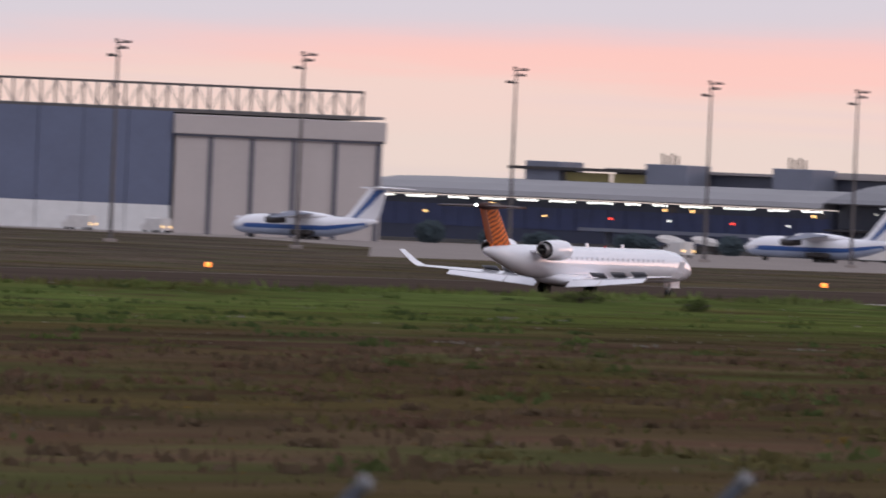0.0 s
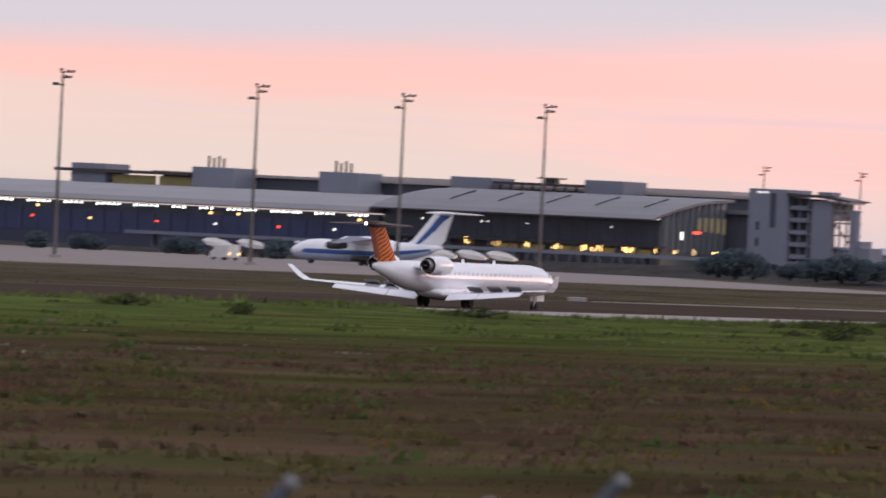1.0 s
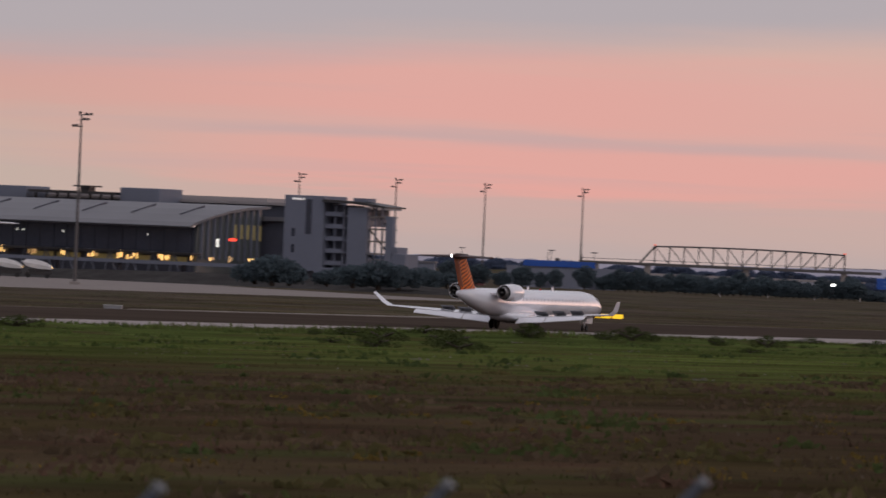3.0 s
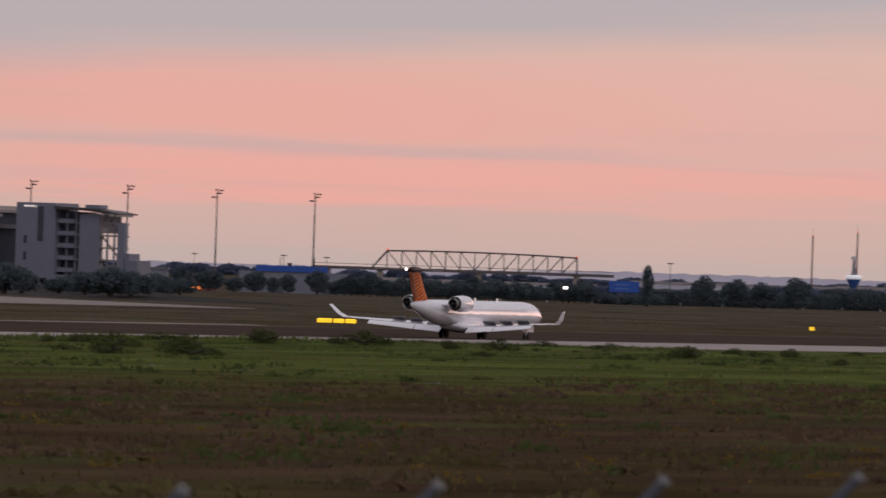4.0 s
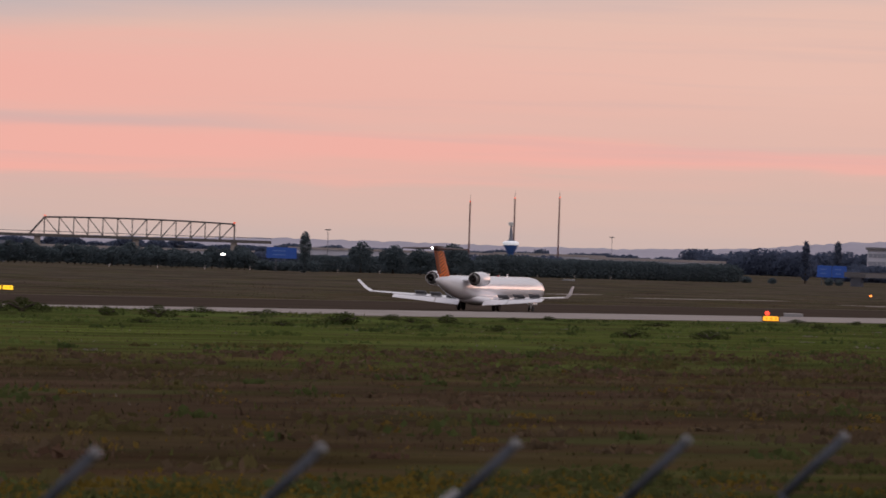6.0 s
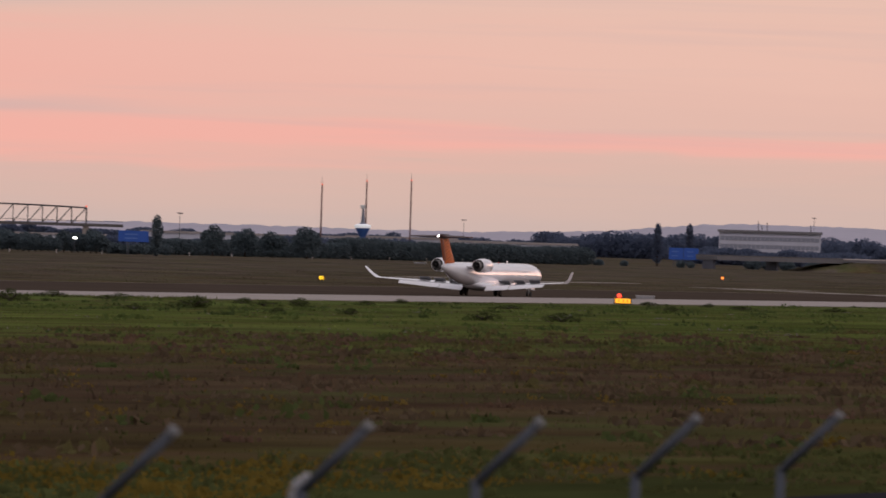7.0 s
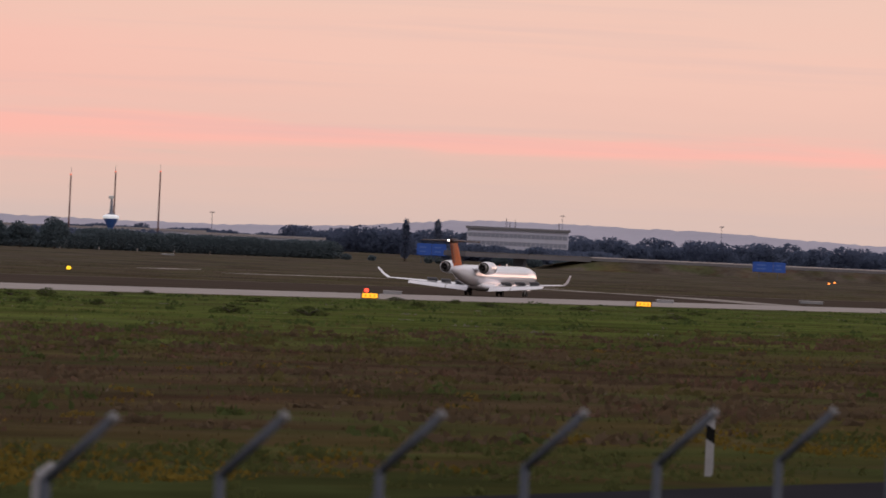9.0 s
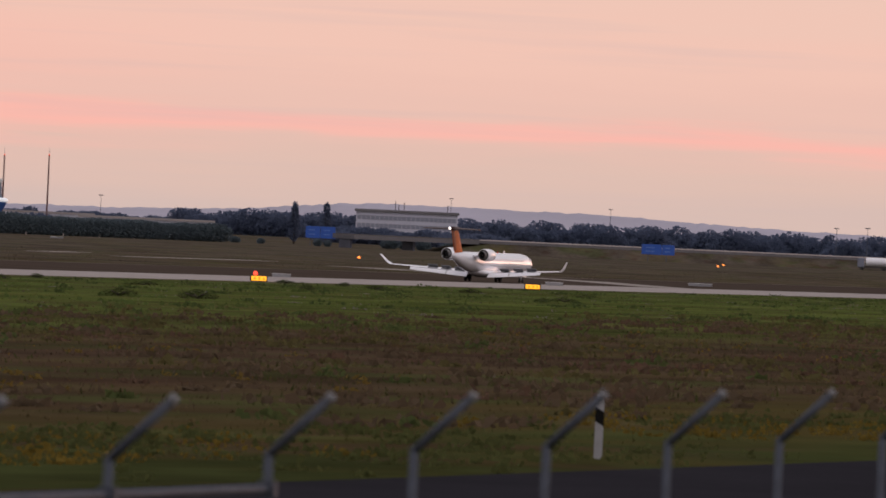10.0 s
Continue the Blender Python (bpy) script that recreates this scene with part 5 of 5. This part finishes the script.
# ---- trees, hedges, woods ----
def leaf_cloud(seed, lumps, count, size):
    """Many small leaf clumps spread over lumps (centre, radii)."""
    r = np.random.RandomState(seed)
    which = r.choice(len(lumps), count, p=np.array([l[3] * l[4] * l[5] for l in lumps]) ** 0.7 / sum((l[3] * l[4] * l[5]) ** 0.7 for l in lumps))
    base = np.array(lumps)[which]
    d = r.normal(size=(count, 3))
    d /= np.linalg.norm(d, axis=1)[:, None]
    c = base[:, :3] + d * base[:, 3:6] * (r.uniform(0.25, 1.08, (count, 1)) ** 0.5)
    a = r.normal(size=(count, 3))
    a /= np.linalg.norm(a, axis=1)[:, None]
    b = np.cross(a, r.normal(size=(count, 3)))
    b /= np.linalg.norm(b, axis=1)[:, None]
    s = size * r.uniform(0.5, 1.4, (count, 1))
    v = np.stack([c - a * s, c + b * s * 0.6, c + a * s, c - b * s * 0.6], 1).reshape(-1, 3)
    f = np.arange(count * 4).reshape(-1, 4)
    me = bpy.data.meshes.new("crown")
    me.from_pydata(v.tolist(), [], f.tolist())
    return me


# Dark leaf green with a slight haze blue mixed into the base colour.
LEAF = material("haze_blued_foliage", (0.100, 0.130, 0.148), 0.95, vary=0.15, scale=0.4, random_tint=0.12, spec=0.0)
# Far trees: a paler, bluer leaf colour stands in for the haze between.
LEAF_HAZED = material("haze_tinted_foliage", (0.120, 0.148, 0.222), 0.95, vary=0.12, scale=0.1, random_tint=0.03, spec=0.0)


def thin_leaves(m, share):
    """Let light through the leaves."""
    n, l = m.node_tree.nodes, m.node_tree.links
    b, out = n["Principled BSDF"], n["Material Output"]
    tr, mix = n.new("ShaderNodeBsdfTranslucent"), n.new("ShaderNodeMixShader")
    l.new(b.inputs["Base Color"].links[0].from_socket, tr.inputs["Color"])
    mix.inputs[0].default_value = share
    l.new(b.outputs[0], mix.inputs[1])
    l.new(tr.outputs[0], mix.inputs[2])
    l.new(mix.outputs[0], out.inputs["Surface"])


thin_leaves(LEAF, 0.4)
thin_leaves(LEAF_HAZED, 0.65)
BARK = material("bark", (0.06, 0.045, 0.035), 0.9)


def build_tree(name, label, seed, lumps, trunk_h, count, size, leaf=None):
    t = thing(name, label, "tree", group=name + "s")
    bm = bmesh.new()
    top = max(l[2] for l in lumps)
    tube(bm, (0, 0, -0.3), (0.1, 0, trunk_h), 0.28, 0.18, 7)
    for k in range(4):
        a = k * 1.7 + seed
        tube(bm, (0.05, 0, trunk_h * 0.8), (math.cos(a) * 1.1, math.sin(a) * 1.1, trunk_h + (top - trunk_h) * 0.6), 0.13, 0.05, 5)
    part("trunk", bm, BARK, t)
    me = leaf_cloud(seed, lumps, count, size)
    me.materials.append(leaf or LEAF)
    ob = new("crown", me)
    ob.parent = t
    return t


ROUND_TREE = build_tree("broadleaf_tree", "dark green broadleaf tree at dusk", 1, [(0, 0, 4.2, 2.6, 2.6, 2.4), (1.4, 0.4, 5.6, 1.9, 1.9, 1.8), (-1.5, -0.3, 5.0, 2.0, 1.8, 1.9), (0.2, 0, 7.0, 1.6, 1.6, 1.5), (0.4, 0.5, 2.2, 2.3, 2.2, 1.6)], 3.0, 2600, 0.28)
WIDE_TREE = build_tree("spreading_tree", "wide dark green tree with uneven crown", 2, [(0, 0, 4.4, 3.6, 3.0, 2.2), (2.4, 0, 4.6, 2.4, 2.0, 2.0), (-2.6, 0, 4.0, 2.2, 2.2, 2.0), (-0.6, 0, 6.2, 2.3, 2.0, 1.6), (0, 0, 2.0, 3.6, 2.6, 1.5)], 2.6, 3200, 0.30)
POPLAR = build_tree("poplar", "tall narrow dark poplar", 3, [(0, 0, 3.0, 1.4, 1.4, 2.4), (0.15, 0, 6.0, 1.45, 1.4, 2.6), (0, 0, 8.4, 1.0, 1.0, 1.5), (-0.2, 0, 1.4, 1.2, 1.2, 1.3)], 5.0, 2200, 0.24)
SHRUB = build_tree("shrub", "dark dense roadside shrub", 4, [(0, 0, 1.2, 2.0, 1.6, 1.2), (1.5, 0, 1.0, 1.5, 1.3, 1.0), (-1.6, 0.2, 1.1, 1.5, 1.2, 1.1)], 0.9, 1300, 0.22)


HEDGE_TREE = build_tree("hedge_tree", "dark clipped tree in a dense hedge row", 5, [(-1.6, 0, 1.9, 1.8, 1.6, 1.7), (1.6, 0, 1.9, 1.8, 1.6, 1.7), (0, 0.2, 3.2, 2.4, 1.8, 1.35), (-1.9, 0, 3.2, 1.7, 1.5, 1.2), (1.9, 0, 3.15, 1.7, 1.5, 1.25), (0, 0, 1.0, 2.6, 1.6, 1.0)], 2.0, 2200, 0.24)
HEDGE_TREE.matrix_world = pose(*polar(18.28, 2940), 0, 0, 20)


def plant(kind, az, d, scale=1.0, z=None, turn=0.0, wide=1.0):
    x, y, _ = polar(az, d)
    ob = copy_thing(kind, pose(x, y, ground_z(x, y) if z is None else z, 0, 0, turn))
    ob.scale = (scale * wide, scale * wide, scale)
    return ob


r0 = random.Random(11)
ROUND_TREE.matrix_world, WIDE_TREE.matrix_world = pose(*polar(20.449, 2600), 0, 0, 20), pose(*polar(20.26, 2620), 0, 0, 160)
POPLAR.matrix_world, SHRUB.matrix_world = pose(*polar(20.776, 2440), 0, 0, 0) @ Matrix.Diagonal((1.1, 1.1, 1.04, 1)), pose(*polar(24.57, 1740, 2.4), 0, 0, 0)
plant(WIDE_TREE, 20.10, 2610, 0.92), plant(WIDE_TREE, 19.90, 2600, 1.12, turn=70)
FAR_POPLAR = build_tree("far_poplar", "tall distant poplar with dusk haze in its colour", 6, [(0, 0, 3.0, 1.2, 1.2, 2.4), (0.1, 0, 6.0, 1.25, 1.2, 2.6), (0, 0, 8.6, 0.8, 0.8, 1.7)], 5.0, 2000, 0.24, LEAF_HAZED)
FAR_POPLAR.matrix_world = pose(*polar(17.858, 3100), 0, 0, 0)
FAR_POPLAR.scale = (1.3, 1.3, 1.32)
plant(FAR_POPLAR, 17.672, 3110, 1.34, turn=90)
for az, d, s in ((24.52, 1728, 2.0), (24.62, 1735, 1.5), (24.42, 1732, 1.5), (24.2, 1735, 1.1), (23.9, 1750, 1.9), (23.78, 1758, 1.6), (24.05, 1748, 1.5), (23.66, 1790, 1.5), (23.5, 1900, 1.2), (28.6, 1760, 1.3), (28.3, 1780, 1.2), (28.95, 1800, 1.7), (27.75, 1790, 1.4), (27.2, 1770, 1.5)):
    plant(SHRUB, az, d, s, z=(1.0 if az < 25 else 0.0), turn=r0.uniform(0, 360))
# trees before the truss bridge
az = 23.75
while az > 21.08:
    plant(r0.choice((ROUND_TREE, WIDE_TREE, WIDE_TREE)), az, 2530 + r0.uniform(-30, 40), r0.uniform(0.5, 0.78), turn=r0.uniform(0, 360), wide=1.25)
    az -= r0.uniform(0.03, 0.05) if az < 22.6 else r0.uniform(0.07, 0.19)
# dense hedge beyond the taxiway
az = 20.72
while az > 18.3:
    d = 2620 + (20.72 - az) * 130
    plant(HEDGE_TREE, az, d, r0.uniform(1.12, 1.26) * (1.0 if az < 19.7 else 0.82) * (1.12 if 19.45 < az < 19.7 else 1.0), turn=r0.choice((20, 200)) + r0.uniform(-25, 25), wide=1.1)
    az -= r0.uniform(0.035, 0.05)
for az, d, s in ((18.2, 2960, 0.8), (18.05, 2970, 0.7), (17.72, 2975, 0.9), (17.66, 2970, 0.8), (17.3, 3030, 1.3), (17.2, 3030, 1.2), (17.1, 3035, 1.3), (16.95, 3040, 1.2), (16.6, 3060, 1.0), (16.2, 3080, 0.9), (21.9, 2600, 0.7), (21.04, 2560, 1.2), (20.99, 2555, 1.1), (20.94, 2560, 1.0), (20.89, 2550, 1.1), (20.84, 2560, 1.2), (20.72, 2570, 1.2)):
    plant(SHRUB, az, d, s, turn=r0.uniform(0, 360))


def build_far_woods(name, az0, az1, d, h0, h1, step, seed, gap=0.0):
    """A distant wood: an uneven row of crowns, as one mass."""
    r = random.Random(seed)
    lumps = []
    az = az0
    while az > az1:
        if r.random() > gap:
            x, y, _ = polar(az, d + r.uniform(-40, 40))
            h = r.uniform(h0, h1)
            w = r.uniform(3.5, 7.0)
            g = ground_z(x, y)
            lumps.append((x, y, g + h * 0.62, w, w, h * 0.38))
            lumps.append((x, y, g + h * 0.30, w * 1.6, w, h * 0.40))
        az -= step * r.uniform(0.6, 1.4)
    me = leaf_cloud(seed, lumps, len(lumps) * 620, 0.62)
    me.materials.append(LEAF_HAZED)
    return tagged(new(name, me), "distant dark belt of trees with a haze tint", "woods", kind="stuff")


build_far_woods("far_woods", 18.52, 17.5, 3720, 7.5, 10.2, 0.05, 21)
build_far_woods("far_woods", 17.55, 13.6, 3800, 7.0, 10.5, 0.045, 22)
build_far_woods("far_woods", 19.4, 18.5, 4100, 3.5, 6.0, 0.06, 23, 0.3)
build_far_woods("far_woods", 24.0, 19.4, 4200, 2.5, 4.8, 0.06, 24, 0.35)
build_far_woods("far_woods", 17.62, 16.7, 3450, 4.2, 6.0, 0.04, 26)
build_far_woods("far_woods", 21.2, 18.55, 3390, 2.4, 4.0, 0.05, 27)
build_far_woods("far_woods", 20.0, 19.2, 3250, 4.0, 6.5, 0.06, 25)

# low hills on the horizon, the distance haze mixed into their base colour
HILL = material("haze_tinted_hill", (0.43, 0.41, 0.48), 1.0, vary=0.08, scale=0.01, fine=14, spec=0.0)


def build_ridge(name, d, tops, label):
    bm = bmesh.new()
    rows = []
    az = tops[0][0]
    r = random.Random(5)
    while az >= tops[-1][0]:
        for (a0, z0), (a1, z1) in zip(tops, tops[1:]):
            if a0 >= az >= a1:
                z = z0 + (z1 - z0) * (a0 - az) / (a0 - a1)
        rows.append([polar(az, d - 260, 0.0), polar(az, d - 60, z * 0.8), polar(az, d, z + r.uniform(-0.35, 0.35)), polar(az, d + 120, z * 0.5)])
        az -= 0.04
    loft(bm, rows, close=False, caps=False)
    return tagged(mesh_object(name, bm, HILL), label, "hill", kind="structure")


build_ridge("backdrop_hill", 4640, [(34, 8.5), (26, 8.5), (23.4, 8.0), (21.6, 9.0), (20.9, 10.4), (19.5, 10.2), (18.9, 10.4), (18.2, 12.5), (17.6, 17.0), (17.3, 18.0), (16.7, 17.6), (16.0, 17.2), (15.3, 14.6), (14.4, 13.0), (12, 12.0)], "low wooded ridge on the horizon with haze in its colour")


# ---- meadow grass ----
def build_tufts(name, seed, count, u0, u1, h0, h1, w, az0=13.9, az1=32.0, mat=None, slim=0.22):
    r = np.random.RandomState(seed)
    u = np.sqrt(r.uniform(u0 ** 2, u1 ** 2, count))
    cot = r.uniform(1 / math.tan(radians(az1)), 1 / math.tan(radians(az0)), count)
    x, y = -u, u * cot
    z = np.interp(u, [42, 318], [3.0, 0.0]) + rise(u, y) - 0.03
    n = 5
    verts, faces = [], []
    ang = r.uniform(0, 2 * math.pi, (count, n))
    h = r.uniform(h0, h1, (count, n)) * r.uniform(0.5, 1.2, (count, 1))
    lean = r.uniform(-0.5, 0.5, (count, n, 2)) * h[..., None]
    off = r.normal(0, w, (count, n, 2))
    half = h * slim + 0.015
    cx, cy = x[:, None] + off[..., 0], y[:, None] + off[..., 1]
    dx, dy = np.cos(ang) * half, np.sin(ang) * half
    zz = np.repeat(z[:, None], n, 1)
    v = np.stack([np.stack([cx - dx, cy - dy, zz], -1), np.stack([cx + dx, cy + dy, zz], -1), np.stack([cx + lean[..., 0], cy + lean[..., 1], zz + h], -1)], 2).reshape(-1, 3)
    f = np.arange(len(v)).reshape(-1, 3)
    me = bpy.data.meshes.new(name)
    me.from_pydata(v.tolist(), [], f.tolist())
    me.materials.append(mat or BLADES)
    return tagged(new(name, me), "tufts of uncut meadow grass", "grass", kind="stuff")


BLADES = grass_material("grass_blades", 1.6)
SEED_HEADS = material("brown_seed_heads", (0.090, 0.062, 0.044), 0.95, vary=0.3, scale=0.05, random_tint=0.25, spec=0.0)
GREEN_STEMS = material("green_stems", (0.060, 0.066, 0.022), 0.95, vary=0.3, scale=0.05, random_tint=0.4, spec=0.0)
build_tufts("meadow_grass", 31, 16000, 44, 150, 0.03, 0.10, 0.25, slim=0.3)
build_tufts("tall_meadow_grass", 41, 1500, 58, 150, 0.10, 0.24, 0.3, slim=0.08, mat=SEED_HEADS)
build_tufts("green_stems", 42, 1500, 58, 150, 0.08, 0.2, 0.4, slim=0.12, mat=GREEN_STEMS)


def build_clumps(name, seed, count, u0, u1, wide, tall, leaf, base, label, leaves=26, drift=0.0):
    """Low mounds of leafy growth, gathered in drifts."""
    r = np.random.RandomState(seed)
    u = np.sqrt(r.uniform(u0 ** 2, u1 ** 2, count * 3))
    cot = r.uniform(1 / math.tan(radians(32)), 1 / math.tan(radians(13.9)), count * 3)
    y = u * cot
    where = np.sin(u * 0.23 + seed) + np.sin(y * 0.11 + 2 * seed) + np.sin(u * 0.09 - y * 0.05 + seed)
    keep = np.argsort(-where * drift - r.uniform(0, 2, count * 3))[:count]
    u, y = u[keep], y[keep]
    z = np.interp(u, [42, 318], [3.0, 0.0]) + rise(u, y)
    size = r.uniform(0.5, 1.5, (count, 1, 1))
    d = r.normal(size=(count, leaves, 3))
    d /= np.linalg.norm(d, axis=2)[..., None]
    d[..., 2] = np.abs(d[..., 2])
    c = d * np.array([wide, wide * 1.6, tall]) * size * r.uniform(0.3, 1.0, (count, leaves, 1)) + np.stack([-u, y, z], -1)[:, None, :]
    c = c.reshape(-1, 3)
    n = len(c)
    a = r.normal(size=(n, 3))
    a /= np.linalg.norm(a, axis=1)[:, None]
    b = np.cross(a, r.normal(size=(n, 3)))
    b /= np.linalg.norm(b, axis=1)[:, None]
    k = leaf * r.uniform(0.5, 1.5, (n, 1))
    v = np.stack([c - a * k, c + b * k * 0.7, c + a * k, c - b * k * 0.7], 1).reshape(-1, 3)
    me = bpy.data.meshes.new(name)
    me.from_pydata(v.tolist(), [], np.arange(n * 4).reshape(-1, 4).tolist())
    m = material(name + "_leaves", base, 0.95, vary=0.2, scale=0.05, random_tint=0.1, spec=0.0)
    thin_leaves(m, 0.7)
    me.materials.append(m)
    return tagged(new(name, me), label, "grass", kind="stuff")


build_clumps("brown_clumps", 51, 420, 50, 152, 0.9, 0.16, 0.14, (0.122, 0.090, 0.058), "low mounds of dry brown grass", 18, drift=0.3)
build_clumps("ruddy_clumps", 52, 150, 58, 150, 0.8, 0.16, 0.12, (0.130, 0.084, 0.058), "reddish brown sorrel mounds in the meadow", 18, drift=0.7)
build_clumps("olive_clumps", 53, 380, 48, 165, 0.9, 0.16, 0.13, (0.115, 0.102, 0.044), "olive green weed mounds in the meadow", 18, drift=0.9)
build_clumps("leafy_clumps", 54, 170, 48, 170, 0.7, 0.22, 0.11, (0.086, 0.108, 0.040), "fresh green weed mounds in the meadow", 18, drift=1.0)
build_clumps("golden_clumps", 55, 90, 54, 120, 0.4, 0.2, 0.06, (0.17, 0.12, 0.035), "yellow flowering weed mounds in the meadow", 14, drift=1.0)
build_clumps("golden_verge", 60, 300, 43.5, 54, 0.45, 0.16, 0.05, (0.155, 0.112, 0.025), "yellow flowering weeds by the road", 20, drift=0.9)
build_clumps("roadside_clumps", 59, 520, 39.6, 52, 0.45, 0.15, 0.06, (0.082, 0.092, 0.034), "uncut green grass by the road", 20, drift=0.3)
build_clumps("verge_clumps", 56, 260, 155, 325, 1.4, 0.13, 0.2, (0.105, 0.140, 0.044), "rough green growth on the verge", 16, drift=0.4)
build_clumps("dark_verge_clumps", 57, 200, 155, 325, 1.1, 0.24, 0.14, (0.072, 0.098, 0.036), "dark green growth on the verge", 20, drift=0.9)
build_clumps("pale_verge_clumps", 58, 36, 150, 300, 0.7, 0.10, 0.08, (0.20, 0.19, 0.16), "pale flowering patches on the verge", 14, drift=0.4)
build_tufts("verge_grass", 32, 9000, 140, 327, 0.05, 0.14, 0.5, slim=0.5)
build_tufts("edge_grass", 33, 7000, 316, 327, 0.12, 0.42, 0.5, az0=20.5)
build_tufts("edge_weeds", 44, 500, 312, 327, 0.3, 0.7, 0.7, az0=22.5)
build_tufts("field_grass", 34, 9000, 425, 600, 0.1, 0.25, 0.6)
FLOWER = material("yellow_weed_flowers", (0.17, 0.105, 0.012), 0.8, vary=0.3, random_tint=0.4, spec=0.0)
build_tufts("yellow_weeds", 36, 500, 54, 120, 0.03, 0.09, 0.3, mat=FLOWER)
STALK = material("pale_dry_stalks", (0.11, 0.09, 0.07), 0.9, vary=0.3, random_tint=0.4, spec=0.0)
PALE_HEADS = material("pale_flower_heads", (0.22, 0.20, 0.17), 0.9, vary=0.3, random_tint=0.4, spec=0.0)
build_tufts("pale_flowers", 45, 420, 150, 320, 0.06, 0.16, 0.5, mat=PALE_HEADS)
build_tufts("dry_stalks", 37, 2200, 60, 300, 0.05, 0.14, 0.2, mat=STALK)
WEED = material("dark_green_weeds", (0.058, 0.072, 0.027), 0.9, vary=0.3, random_tint=0.4, spec=0.0)
WEED_CLUMP = build_tree("weed_clump", "low dark green weed clump in the meadow", 9, [(0, 0, 0.5, 0.9, 0.9, 0.55), (0.9, 0.5, 0.35, 0.8, 0.8, 0.42), (-1.0, -0.4, 0.4, 0.7, 0.8, 0.45), (1.7, 0, 0.22, 0.6, 0.6, 0.3), (-0.2, 0.3, 0.9, 0.4, 0.5, 0.3)], 0.2, 1700, 0.06, WEED)
WEED_CLUMP.matrix_world = pose(-285, 644, ground_z(-285, 644))
for x, y, s in ((-265, 700, 0.9), (-262, 593, 1.0), (-298, 560, 0.7), (-300, 618, 0.8), (-305, 690, 0.8), (-290, 730, 0.8), (-280, 765, 0.6), (-308, 745, 0.9), (-310, 800, 0.7), (-250, 650, 0.6), (-300, 850, 0.6), (-240, 560, 0.7),
                (-316, 830, 0.7), (-318, 1000, 0.5), (-312, 715, 0.9), (-314, 770, 0.8), (-296, 790, 0.6), (-270, 820, 0.5), (-230, 640, 0.5), (-205, 600, 0.5), (-285, 920, 0.5), (-250, 880, 0.5), (-315, 905, 0.6), (-220, 760, 0.4)):
    for k in range(2):
        dx, dy, s2 = r0.uniform(-7, 7), r0.uniform(-7, 7), s * r0.uniform(0.55, 1.5)
        x2, y2 = max(x + dx, -322), y + dy
        copy_thing(WEED_CLUMP, pose(x2, y2, ground_z(x2, y2), 0, 0, r0.uniform(0, 360))).scale = (s2 * r0.uniform(0.8, 1.6), s2, s2 * r0.uniform(0.5, 0.9))


# ---- what moves ----
JET_ROLL = [(0, 680.56), (1, 739.64), (2, 797.24), (3, 853.40), (4, 908.15), (5, 961.55), (6, 1013.64), (7, 1064.46), (8, 1114.06), (9, 1162.47), (10, 1209.75)]  # seconds, metres along the runway


def motions():
    walk(jet, [(t, pose(-364, y, 0.06)) for t, y in JET_ROLL])


motions()
